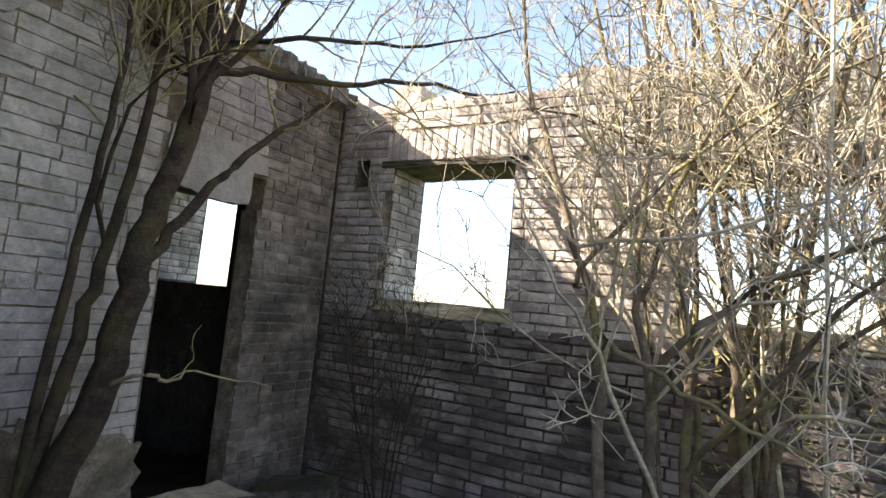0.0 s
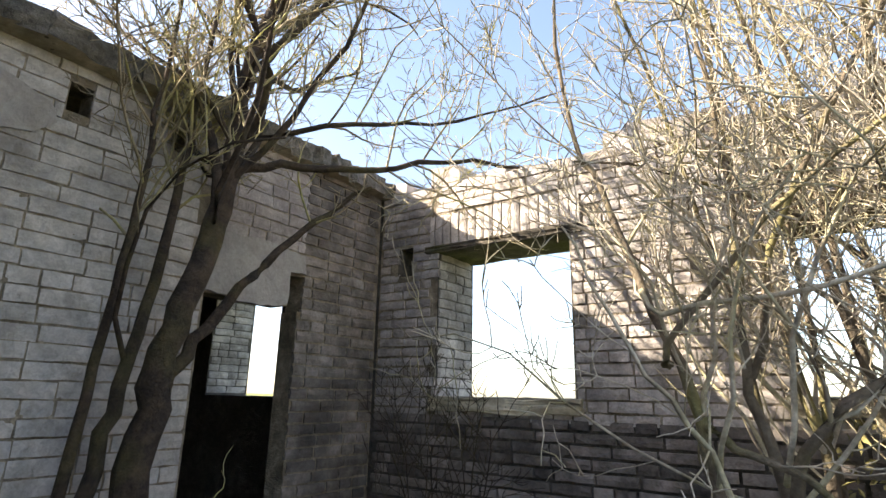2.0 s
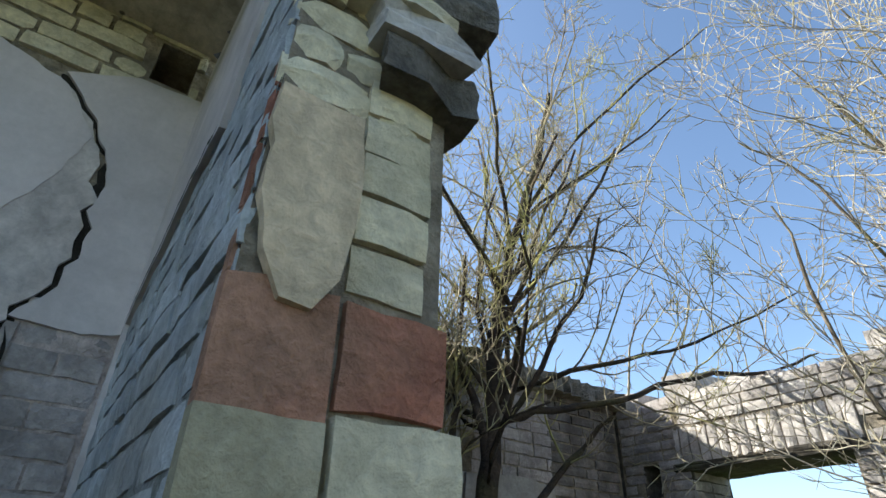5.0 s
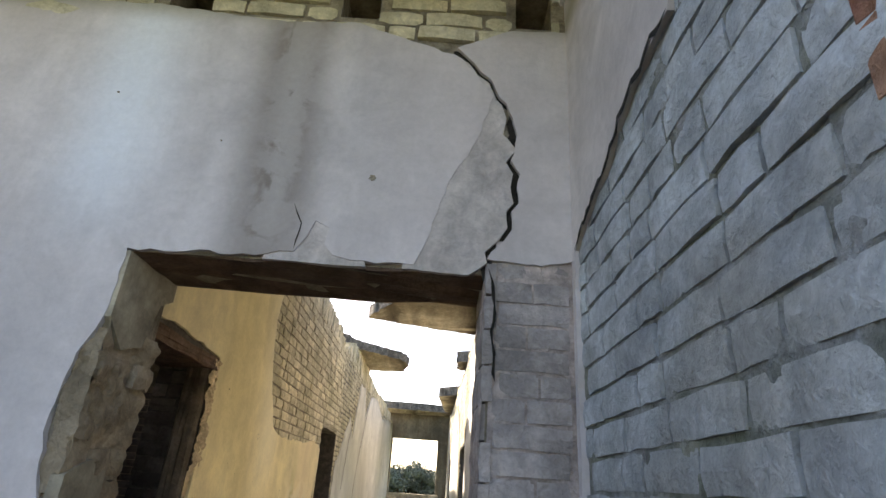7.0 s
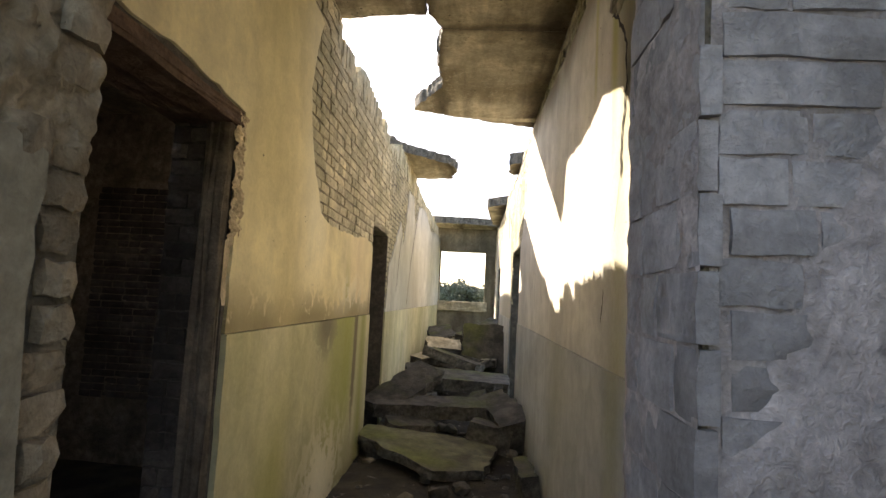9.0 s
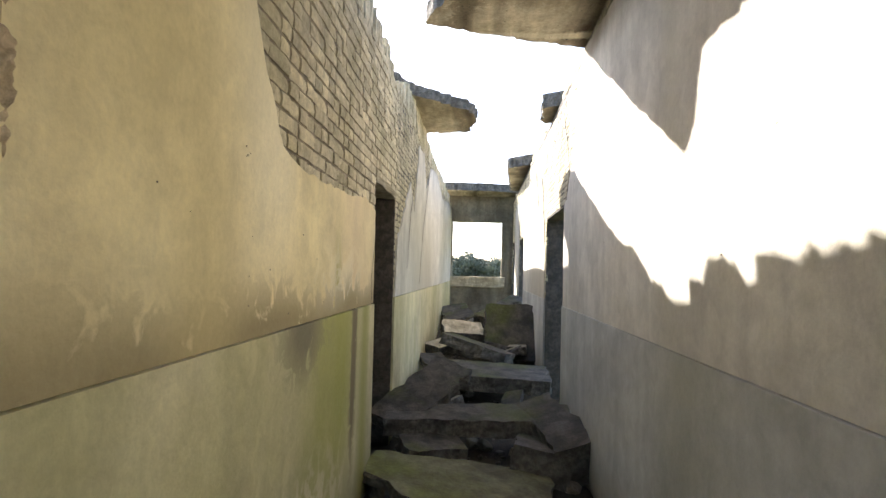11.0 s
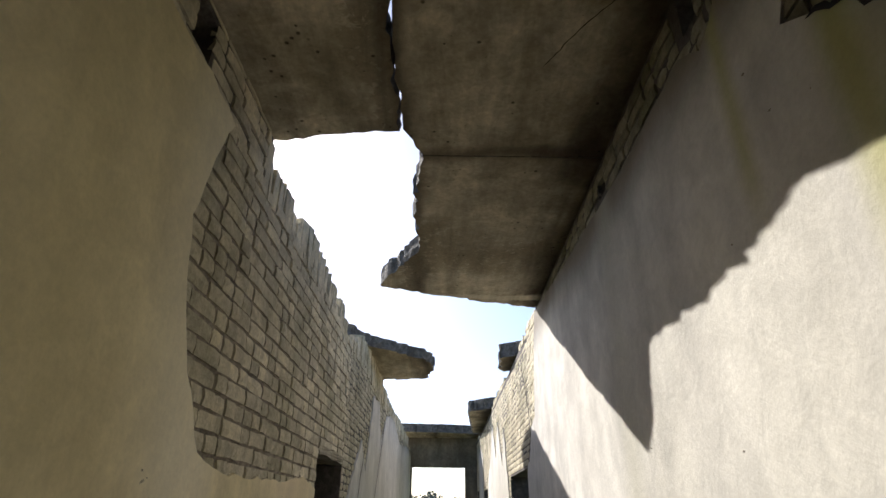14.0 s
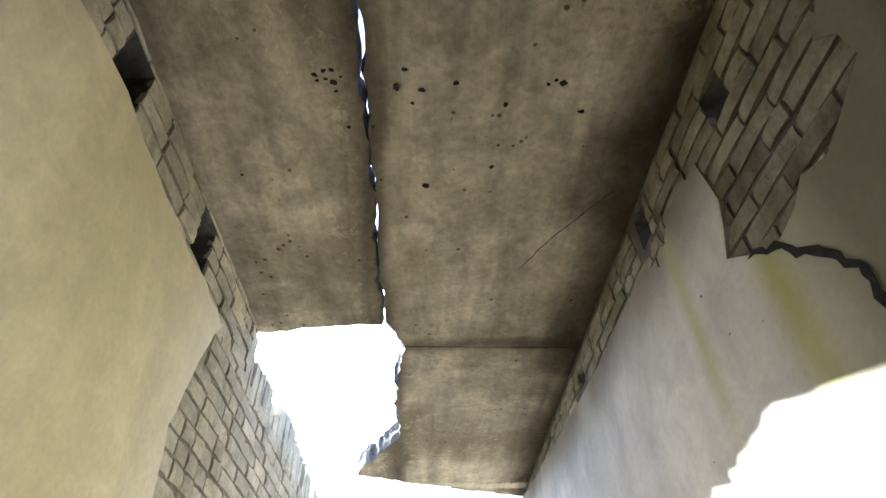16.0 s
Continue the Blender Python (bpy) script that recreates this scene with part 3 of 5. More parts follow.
wall("wall_west_room", "x", -3.0, -3.3, -5.0, 0.3, -0.1, 2.2, [], PLASTER_WHITE, "plain plastered wall of the west room")
wall_side = wall("wall_side_room", "x", -2.98, -3.3, 0.3, 16.6, -0.1, 3.2, [], MORTAR, "dark wall of the side rooms")
wall_side_cross = wall("wall_side_cross", "y", 4.2, 4.4, -2.98, -0.3, -0.1, 3.2, [], MORTAR, "dark cross wall between side rooms")
wall_pil = wall("wall_pilaster", "y", 0.85, NY + 0.01, 1.95, 2.14, -0.1, 3.06, [], MORTAR, "brick corner pilaster")


def coat(name, axis, face, out, outline, mat, label, thick=0.014, rough=0.012, seed=1, straight=(), step=0.07):
    """A coat of plaster with worn edges on a wall's face, outline in (along, height)."""
    bm = bmesh.new()
    place = (lambda u, v, w: (face + out * w, u, v)) if axis == "x" else (lambda u, v, w: (u, face + out * w, v))
    plate(bm, ragged(outline, rough, step, seed, straight=straight), place, thick, rough * 0.2, seed, 0, 1)
    return tagged(part(name, bm, mat), label, "plaster", kind="structure")


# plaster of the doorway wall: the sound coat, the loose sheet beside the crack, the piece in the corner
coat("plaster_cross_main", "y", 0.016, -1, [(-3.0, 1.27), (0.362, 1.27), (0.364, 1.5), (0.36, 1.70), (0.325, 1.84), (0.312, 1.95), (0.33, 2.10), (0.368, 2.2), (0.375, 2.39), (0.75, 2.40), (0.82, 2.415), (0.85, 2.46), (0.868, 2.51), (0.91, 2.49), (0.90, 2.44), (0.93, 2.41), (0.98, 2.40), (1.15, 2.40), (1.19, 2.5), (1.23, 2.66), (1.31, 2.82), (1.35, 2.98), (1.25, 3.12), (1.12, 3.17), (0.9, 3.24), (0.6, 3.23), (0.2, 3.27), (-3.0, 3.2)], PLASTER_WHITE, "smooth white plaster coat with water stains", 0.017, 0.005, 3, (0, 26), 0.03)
coat("plaster_cross_loose", "y", 0.016, -1, [(1.12, 2.385), (1.30, 2.38), (1.35, 2.42), (1.343, 2.45), (1.385, 2.495), (1.404, 2.53), (1.400, 2.58), (1.420, 2.61), (1.411, 2.66), (1.418, 2.705), (1.396, 2.745), (1.427, 2.79), (1.386, 2.84), (1.396, 2.90), (1.378, 2.95), (1.36, 2.97), (1.338, 3.03), (1.30, 3.06), (1.27, 3.105), (1.22, 3.14), (1.2, 3.0), (1.15, 2.7)], PLASTER_OLD, "loose sheet of old plaster beside a crack", 0.0145, 0.002, 5, (), 0.02)
coat("plaster_cross_patch", "y", 0.017, -1, [(0.74, 2.385), (1.02, 2.385), (1.0, 2.44), (0.92, 2.56), (0.80, 2.52)], PLASTER_OLD, "cream undercoat where the plaster has come off", 0.0145, 0.006, 8)
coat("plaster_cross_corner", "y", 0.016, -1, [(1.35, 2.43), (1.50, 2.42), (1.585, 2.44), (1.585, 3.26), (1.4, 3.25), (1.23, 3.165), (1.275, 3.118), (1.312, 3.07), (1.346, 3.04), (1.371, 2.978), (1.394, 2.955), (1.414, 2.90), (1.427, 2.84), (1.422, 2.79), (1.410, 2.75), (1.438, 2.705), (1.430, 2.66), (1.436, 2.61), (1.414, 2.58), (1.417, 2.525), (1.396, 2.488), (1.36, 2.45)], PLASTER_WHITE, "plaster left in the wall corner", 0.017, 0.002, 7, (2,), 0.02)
coat("plaster_cross_lower", "y", 0.016, -1, [(-3.0, 0.0), (0.36, 0.0), (0.365, 0.6), (0.36, 1.255), (-3.0, 1.255)], PLASTER_GREY, "grey painted lower plaster", 0.017, 0.008, 9, (0, 3, 4))
coat("plaster_cross_foot", "y", 0.016, -1, [(1.36, 0.0), (1.585, 0.0), (1.585, 1.10), (1.36, 1.12)], RENDER, "grey rendered foot of the jamb", 0.03, 0.008, 13)
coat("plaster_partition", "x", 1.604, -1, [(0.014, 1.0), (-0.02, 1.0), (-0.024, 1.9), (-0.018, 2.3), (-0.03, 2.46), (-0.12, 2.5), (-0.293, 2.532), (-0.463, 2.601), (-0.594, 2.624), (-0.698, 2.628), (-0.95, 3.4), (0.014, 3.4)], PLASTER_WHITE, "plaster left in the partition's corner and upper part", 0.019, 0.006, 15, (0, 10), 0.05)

coat("plaster_reveal_low", "x", 0.36, 1, [(0.002, 0.0), (0.17, 0.0), (0.165, 0.7), (0.18, 1.3), (0.16, 1.6), (0.175, 1.83), (0.10, 1.86), (0.002, 1.82)], PLASTER_REVEAL, "cream plaster on the front half of the door reveal", 0.032, 0.008, 14, (0, 7), 0.05)
coat("plaster_reveal_high", "x", 0.36, 1, [(0.002, 2.20), (0.09, 2.13), (0.19, 2.16), (0.23, 2.30), (0.296, 2.33), (0.296, 2.385), (0.002, 2.385)], PLASTER_REVEAL, "cream plaster left at the head of the door reveal", 0.026, 0.008, 16, (4, 5, 6), 0.05)

# corridor, west side
coat("plaster_west_upper", "x", -0.014, 1, [(0.3, 1.427), (0.60, 1.427), (0.62, 2.46), (1.2, 2.47), (1.76, 2.44), (1.78, 2.2), (1.75, 1.9), (1.73, 1.427), (5.12, 1.427), (5.11, 2.14), (4.72, 2.19), (4.2, 2.14), (3.37, 2.13), (3.1, 2.18), (2.9, 2.42), (2.78, 2.64), (2.69, 2.92), (2.76, 3.2), (2.86, 3.44), (2.6, 3.475), (2.45, 3.455), (2.1, 3.475), (1.87, 3.505), (1.7, 3.515), (1.5, 3.49), (0.3, 3.50)], PLASTER_YELLOW, "ochre yellow plaster coat, faded and stained", 0.016, 0.010, 21, (0, 7, 25))
coat("plaster_west_dado", "x", -0.014, 1, [(1.74, 0.0), (5.13, 0.0), (5.12, 1.423), (1.73, 1.423)], PLASTER_DADO, "painted dado of yellow-green plaster with algae", 0.027, 0.006, 23, (2,))
coat("plaster_west_far", "x", -0.014, 1, [(6.19, 1.427), (16.29, 1.43), (16.29, 3.45), (14.5, 3.40), (12.5, 3.2), (11.0, 3.45), (9.8, 3.35), (9.0, 2.9), (8.6, 3.35), (8.0, 3.3), (7.6, 2.4), (7.2, 2.7), (6.6, 2.2), (6.3, 2.0)], PLASTER_GREY, "cracked faded plaster coat", 0.016, 0.02, 25, (0, 1))
coat("plaster_west_far_dado", "x", -0.014, 1, [(6.17, 0.0), (16.29, 0.0), (16.29, 1.423), (6.17, 1.423)], PLASTER_DADO, "painted dado of yellow-green plaster", 0.020, 0.006, 27, (0, 1, 2))
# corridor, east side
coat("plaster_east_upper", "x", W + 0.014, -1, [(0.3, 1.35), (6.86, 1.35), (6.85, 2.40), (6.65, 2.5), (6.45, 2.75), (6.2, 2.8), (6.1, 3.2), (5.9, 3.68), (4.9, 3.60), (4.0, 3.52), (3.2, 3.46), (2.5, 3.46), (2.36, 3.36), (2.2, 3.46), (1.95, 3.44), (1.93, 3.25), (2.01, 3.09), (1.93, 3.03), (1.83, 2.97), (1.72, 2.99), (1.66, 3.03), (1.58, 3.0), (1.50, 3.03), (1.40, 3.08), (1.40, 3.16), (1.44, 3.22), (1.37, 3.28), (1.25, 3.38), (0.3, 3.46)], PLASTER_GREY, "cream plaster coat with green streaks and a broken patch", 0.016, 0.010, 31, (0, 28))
coat("plaster_east_dado", "x", W + 0.014, -1, [(0.3, 0.0), (6.86, 0.0), (6.86, 1.346), (0.3, 1.346)], PLASTER_COOL, "painted dado of grey-green plaster", 0.027, 0.006, 33, (2, 3))
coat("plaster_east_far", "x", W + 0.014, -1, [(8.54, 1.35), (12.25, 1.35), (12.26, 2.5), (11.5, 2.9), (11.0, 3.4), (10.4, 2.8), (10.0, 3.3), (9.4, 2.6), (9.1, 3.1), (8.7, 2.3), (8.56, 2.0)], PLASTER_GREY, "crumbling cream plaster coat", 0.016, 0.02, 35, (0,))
coat("plaster_east_far_dado", "x", W + 0.014, -1, [(8.54, 0.0), (12.25, 0.0), (12.25, 1.346), (8.54, 1.346)], PLASTER_COOL, "painted dado of grey-green plaster", 0.020, 0.006, 37, (2,))
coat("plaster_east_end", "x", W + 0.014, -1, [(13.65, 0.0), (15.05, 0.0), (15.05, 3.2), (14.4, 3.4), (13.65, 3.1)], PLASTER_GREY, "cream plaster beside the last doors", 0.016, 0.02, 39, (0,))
coat("plaster_north_patch", "y", NY + 0.014, -1, [(2.14, 2.3), (2.22, 2.36), (2.36, 2.44), (2.47, 2.51), (2.55, 2.61), (2.70, 2.64), (2.78, 2.72), (2.74, 2.80), (2.56, 2.86), (2.50, 2.80), (2.34, 2.80), (2.30, 2.88), (2.14, 2.88)], PLASTER_DUST, "grey patch of plaster on the brick wall", 0.020, 0.012, 41, (), 0.04)
coat("plaster_north_lintel", "y", NY + 0.014, -1, [(3.48, 2.13), (3.66, 2.125), (3.72, 2.105), (3.80, 2.10), (3.98, 2.105), (4.075, 2.13), (4.08, 2.32), (4.20, 2.33), (4.19, 2.44), (3.9, 2.47), (3.50, 2.45)], PLASTER_DUST, "grey plastered lintel over the dark doorway", 0.022, 0.008, 42, (), 0.04)
coat("plaster_north_foot", "y", NY + 0.014, -1, [(2.14, 0.1), (3.58, 0.1), (3.58, 0.75), (3.2, 0.95), (2.8, 0.9), (2.4, 1.2), (2.14, 1.3)], MORTAR, "worn render at the foot of the brick wall", 0.024, 0.03, 43)


def crack(name, axis, face, out, points, width, seed):
    """A thin dark crack line: a flat strip in the colour of a crack's shaded depth, that wanders and changes in width.
    """
    rnd = random.Random(seed)
    line = ragged(points, min(width * 0.8, 0.012), 0.025, seed, closed=False) + [Vector(points[-1])]
    bm = bmesh.new()
    rows = []
    for k, p in enumerate(line):
        a, b = line[max(0, k - 1)], line[min(len(line) - 1, k + 1)]
        d = (b - a).normalized()
        side = Vector((-d.y, d.x)) * width * (rnd.uniform(0.25, 0.6) if 0 < k < len(line) - 1 else 0.05)
        pair = []
        for q in (p + side, p - side):
            pair.append(bm.verts.new((face + out * 0.004, q.x, q.y) if axis == "x" else (q.x, q.y, face + out * 0.004) if axis == "z" else (q.x, face + out * 0.004, q.y)))
        rows.append(pair)
    for a, b in zip(rows, rows[1:]):
        bm.faces.new((a[0], a[1], b[1], b[0]))
    return tagged(part(name, bm, HOLLOW_SHADE), "dark crack in the plaster", "crack", kind="structure")


# Near-black that paints the shade inside cracks and pits.
HOLLOW_SHADE = surface("crack_and_pit_shade", (0.03, 0.026, 0.022), (0.02, 0.018, 0.015), (0.04, 0.035, 0.03), 30, 1.0, 0.2, 90, 0.3)
crack("crack_east_1", "x", W - 0.002, -1, [(1.93, 3.02), (1.82, 2.97), (1.75, 2.89), (1.66, 2.77), (1.64, 2.62), (1.68, 2.45), (1.71, 2.3), (1.72, 2.18)], 0.022, 51)
crack("crack_east_3", "x", W - 0.002, -1, [(1.72, 2.18), (1.77, 2.05), (1.80, 1.95)], 0.006, 50)
crack("crack_east_4", "x", W - 0.002, -1, [(1.98, 1.72), (2.0, 1.62), (2.02, 1.55)], 0.016, 49)
crack("crack_east_2", "x", W - 0.002, -1, [(6.9, 3.4), (6.6, 3.0), (6.5, 2.7), (6.7, 2.45)], 0.04, 52)
crack("crack_west_1", "x", 0.003, 1, [(7.6, 2.9), (7.2, 2.3), (7.0, 1.7)], 0.03, 53)
crack("crack_west_2", "x", 0.003, 1, [(9.4, 3.2), (8.6, 2.2), (8.3, 1.5)], 0.03, 54)
crack("crack_west_3", "x", 0.003, 1, [(5.1, 1.9), (5.0, 1.65), (5.02, 1.42)], 0.012, 55)
crack("crack_cross_main", "y", 0.017, -1, [(1.345, 2.37), (1.36, 2.44), (1.41, 2.52), (1.425, 2.66), (1.43, 2.80), (1.427, 2.93), (1.345, 3.05), (1.22, 3.16)], 0.06, 58)
crack("crack_jamb", "y", -0.001, -1, [(1.355, 2.40), (1.372, 2.30), (1.368, 2.2), (1.38, 2.1)], 0.008, 59)
crack("crack_cross_1", "y", 0.0012, -1, [(0.82, 2.42), (0.83, 2.5), (0.80, 2.56)], 0.004, 56)
crack("crack_partition", "x", 1.586, -1, [(-0.03, 2.46), (-0.12, 2.5), (-0.293, 2.532), (-0.463, 2.601), (-0.594, 2.624), (-0.698, 2.628)], 0.018, 57)

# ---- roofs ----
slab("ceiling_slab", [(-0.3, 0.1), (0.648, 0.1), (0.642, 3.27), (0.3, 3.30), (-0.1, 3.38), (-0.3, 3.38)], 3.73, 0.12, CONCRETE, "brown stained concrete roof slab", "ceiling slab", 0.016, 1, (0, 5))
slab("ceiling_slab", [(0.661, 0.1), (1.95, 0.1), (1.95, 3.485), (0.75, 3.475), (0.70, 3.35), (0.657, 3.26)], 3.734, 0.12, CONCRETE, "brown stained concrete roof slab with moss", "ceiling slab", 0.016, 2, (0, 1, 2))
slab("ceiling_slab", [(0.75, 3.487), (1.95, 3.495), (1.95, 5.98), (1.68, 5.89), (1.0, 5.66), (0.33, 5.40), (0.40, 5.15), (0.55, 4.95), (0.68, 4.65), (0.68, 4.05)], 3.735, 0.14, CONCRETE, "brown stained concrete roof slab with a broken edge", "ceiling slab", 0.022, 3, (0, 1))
slab("ceiling_slab", [(-3.3, -0.75), (1.45, -0.7), (1.60, -0.3), (1.60, 0.085), (-3.3, 0.085)], 3.47, 0.2, CONCRETE, "concrete roof slab over the west room", "ceiling slab", 0.03, 4)
# Unseen roof: keeps sun out of the side doors; its gap admits light.
slab("ceiling_slab", [(-3.3, 0.1), (-0.31, 0.1), (-0.31, 0.6), (-0.98, 0.7), (-1.0, 4.1), (-0.31, 4.2), (-0.31, 16.6), (-3.3, 16.6)], 3.2, 0.18, CONCRETE, "unseen roof slab shading the side rooms, with an added gap for light", "ceiling slab", 0.02, 5)
slab("ceiling_slab", [(1.97, 0.92), (EX + 0.1, 0.98), (EX + 0.44, 1.1), (EX + 0.44, 5.3), (1.97, 5.3)], 3.02, 0.12, CONCRETE, "concrete roof slab over the back room, mossy on top", "ceiling slab", 0.03, 6)
slab("slab_stub", [(1.81, -0.25), (2.02, -0.22), (2.10, 0.1), (2.15, 0.3), (2.22, 0.5), (2.26, 0.68), (2.18, 0.9), (1.96, 0.92), (1.81, 0.6)], 3.07, 0.12, CONCRETE, "broken brown slab end over the gap", "concrete slab", 0.03, 7)
slab("slab_stub", [(-0.28, 6.75), (-0.15, 6.85), (-0.04, 7.15), (0.30, 7.53), (0.62, 7.82), (0.72, 8.05), (0.70, 8.5), (0.60, 8.95), (0.0, 9.02), (-0.28, 9.02)], 3.735, 0.13, CONCRETE, "broken tongue of a concrete roof slab", "concrete slab", 0.03, 8)
slab("slab_stub", [(1.55, 7.75), (1.95, 7.5), (1.95, 8.5), (1.62, 8.4)], 3.735, 0.18, CONCRETE, "short stub of a concrete roof slab", "concrete slab", 0.03, 9)
slab("slab_stub", [(1.32, 11.7), (1.95, 11.1), (1.95, 14.9), (1.55, 14.7)], 3.735, 0.2, CONCRETE, "short stub of a concrete roof slab", "concrete slab", 0.03, 10)
slab("slab_stub", [(-0.28, 15.1), (0.9, 15.2), (1.95, 15.5), (1.95, 16.6), (-0.28, 16.6)], 3.8, 0.2, CONCRETE, "concrete roof slab over the corridor's end", "concrete slab", 0.03, 11)


def broken_top(name, axis, lo, hi, u0, u1, z, low, high, step, mat, seed, skip=(), label="ragged top course of loose bricks", profile=None):
    """Loose and broken bricks along the top of a wall."""
    rnd = random.Random(seed)
    bm = bmesh.new()
    u = u0
    while u < u1:
        size = rnd.uniform(0.5, 1.2) * step
        tall = max(0.02, low + (high - low) * (0.5 + 0.9 * noise.noise(Vector((u * 1.3, seed, 0)))) + rnd.choice((0, 0, 0.06, -0.05)))
        if profile:
            tall = max(0.0, float(np.interp(u + size / 2, *profile)) - z) + rnd.uniform(-0.012, 0.012)
        if tall > 0.012 and not any(a < u < b for a, b in skip):
            a, b = lo + rnd.uniform(0, 0.02), hi - rnd.uniform(0, 0.02)
            corners = (u, u + size - 0.006, a, b) if axis == "y" else (a, b, u, u + size - 0.006)
            box(bm, *corners, z - 0.01, z + tall)
        u += size
    for v in bm.verts:
        v.co += Vector((rnd.uniform(-1, 1), rnd.uniform(-1, 1), rnd.uniform(-1, 1))) * 0.012
    return tagged(part(name, bm, mat), label, "bricks", kind="stuff")


W_TOP = ((3.3, 3.42, 3.75, 3.9, 3.98, 4.06, 4.2, 5.24, 5.29, 5.33, 5.38, 5.44, 5.6, 5.7, 5.8, 5.84, 5.92, 6.02, 6.1, 6.5, 6.8, 7.0, 9.0, 9.1, 11.0, 12.5, 14.0, 16.2), (3.72, 3.60, 3.63, 3.60, 3.55, 3.65, 3.69, 3.65, 3.63, 3.44, 3.60, 3.64, 3.65, 3.57, 3.55, 3.42, 3.38, 3.44, 3.48, 3.60, 3.72, 3.73, 3.73, 3.66, 3.60, 3.68, 3.62, 3.66))
crack("crack_slab", "z", 3.736, -1, [(1.29, 2.82), (1.37, 2.67), (1.45, 2.55), (1.54, 2.42), (1.62, 2.32)], 0.005, 48)
broken_top("broken_top_west", "x", -0.13, -0.002, 3.3, 16.2, 3.40, 0.11, 0.2, 0.075, BRICK_SAND, 61, ((15.0, 16.6),), profile=W_TOP)
broken_top("broken_top_east", "x", W + 0.01, W + 0.24, 6.1, 16.2, 3.66, 0.0, 0.12, 0.2, BRICK_SAND, 62, ((7.4, 8.6), (11.0, 15.0), (15.3, 16.6)))
broken_top("broken_top_outer", "x", EX + 0.02, EX + 0.42, -4.9, 0.95, 2.98, 0.02, 0.16, 0.22, BRICK_GREY, 63)
broken_top("broken_top_partition", "x", 1.61, 1.83, -1.04, -0.75, 3.39, 0.0, 0.14, 0.2, BRICK_SAND, 64)

# ---- trees and shrubs ----
def tube(store, line, radii, sides=5):
    """A tapered round stem along a line of points."""
    verts, faces = store
    start = len(verts)
    for k, p in enumerate(line):
        d = (line[min(k + 1, len(line) - 1)] - line[max(k - 1, 0)]).normalized()
        a = d.orthogonal().normalized()
        b = d.cross(a)
        for s in range(sides):
            t = 2 * math.pi * s / sides
            verts.append(p + (a * math.cos(t) + b * math.sin(t)) * radii[k])
    for k in range(len(line) - 1):
        for s in range(sides):
            i, j = start + k * sides + s, start + k * sides + (s + 1) % sides
            faces.append((i, j, j + sides, i + sides))


def wander(rnd, start, way, length, bend, up, steps):
    line, d = [start.copy()], way.normalized()
    for k in range(steps):
        d = (d + Vector((rnd.gauss(0, bend), rnd.gauss(0, bend), rnd.gauss(0, bend) + up))).normalized()
        line.append(line[-1] + d * length / steps)
    return line


def branch(rnd, stores, line, r0, r1, level, density, floor_z=1.0):
    """A limb with side shoots in opposite pairs, as on elder."""
    radii = [r0 + (r1 - r0) * (k / (len(line) - 1)) * (1 + 0.12 * rnd.uniform(-1, 1)) for k in range(len(line))]
    tube(stores[0] if r0 > 0.011 else stores[1], line, radii, 7 if r0 > 0.02 else 5 if r0 > 0.006 else 4)
    if level <= 0:
        return
    total = sum((b - a).length for a, b in zip(line, line[1:]))
    count = max(2, int(total * density * rnd.uniform(0.8, 1.2)))
    for c in range(count):
        t = (0.25 + 0.75 * (c + rnd.random()) / count) * (len(line) - 1)
        k = min(int(t), len(line) - 2)
        p = line[k].lerp(line[k + 1], t - k)
        d = (line[k + 1] - line[k]).normalized()
        side = Vector((rnd.gauss(0, 1), rnd.gauss(0, 1), rnd.gauss(0, 1))).cross(d).normalized()
        for sign in (1, -1) if rnd.random() < 0.6 else (1,):
            if (p.z < floor_z and rnd.random() < 0.9) or rnd.random() < 0.1:
                continue
            way = d * rnd.uniform(0.35, 0.9) + side * sign * rnd.uniform(0.6, 1.0) + Vector((0, 0, 0.25))
            size = total * rnd.uniform(0.22, 0.5) * (1.1 - 0.5 * t / len(line))
            size = max(0.07, min(size, 1.3))
            radius = max(0.0022, radii[k] * rnd.uniform(0.3, 0.5))
            sub = wander(rnd, p, way, size, 0.22, 0.07, 6 if level > 1 else 4)
            branch(rnd, stores, sub, radius, max(0.0014, radius * 0.4), level - 1, density * 1.25, floor_z)


def shrub(name, stems, seed, label, bark, twig_mat, density=5.0, level=3, floor_z=1.2):
    """A many-stemmed bare shrub. stems: lists of points with the radius at foot and tip."""
    rnd = random.Random(seed)
    stores = (([], []), ([], []))
    for points, r0, r1 in stems:
        fine = []
        pts = [Vector(p) for p in points]
        for k in range(len(pts) - 1):
            a, b = pts[max(0, k - 1)], pts[k]
            c, d = pts[k + 1], pts[min(len(pts) - 1, k + 2)]
            for s in range(4):
                t = s / 4
                q = 0.5 * ((2 * b) + (c - a) * t + (2 * a - 5 * b + 4 * c - d) * t * t + (3 * b - a - 3 * c + d) * t ** 3)
                fine.append(q + Vector((rnd.gauss(0, 1), rnd.gauss(0, 1), rnd.gauss(0, 1))) * 0.008)
        fine.append(pts[-1])
        branch(rnd, stores, fine, r0, r1, level, density, floor_z)
    base = new(name)
    base.location = stems[0][0][0]
    for label_part, (verts, faces), mat in (("trunk", stores[0], bark), ("crown", stores[1], twig_mat)):
        data = bpy.data.meshes.new(label_part)
        data.from_pydata([v - base.location for v in verts], [], faces)
        data.materials.append(mat)
        for f in data.polygons:
            f.use_smooth = True
        ob = new(label_part, data)
        ob.parent = base
    return tagged(base, label, "shrub")


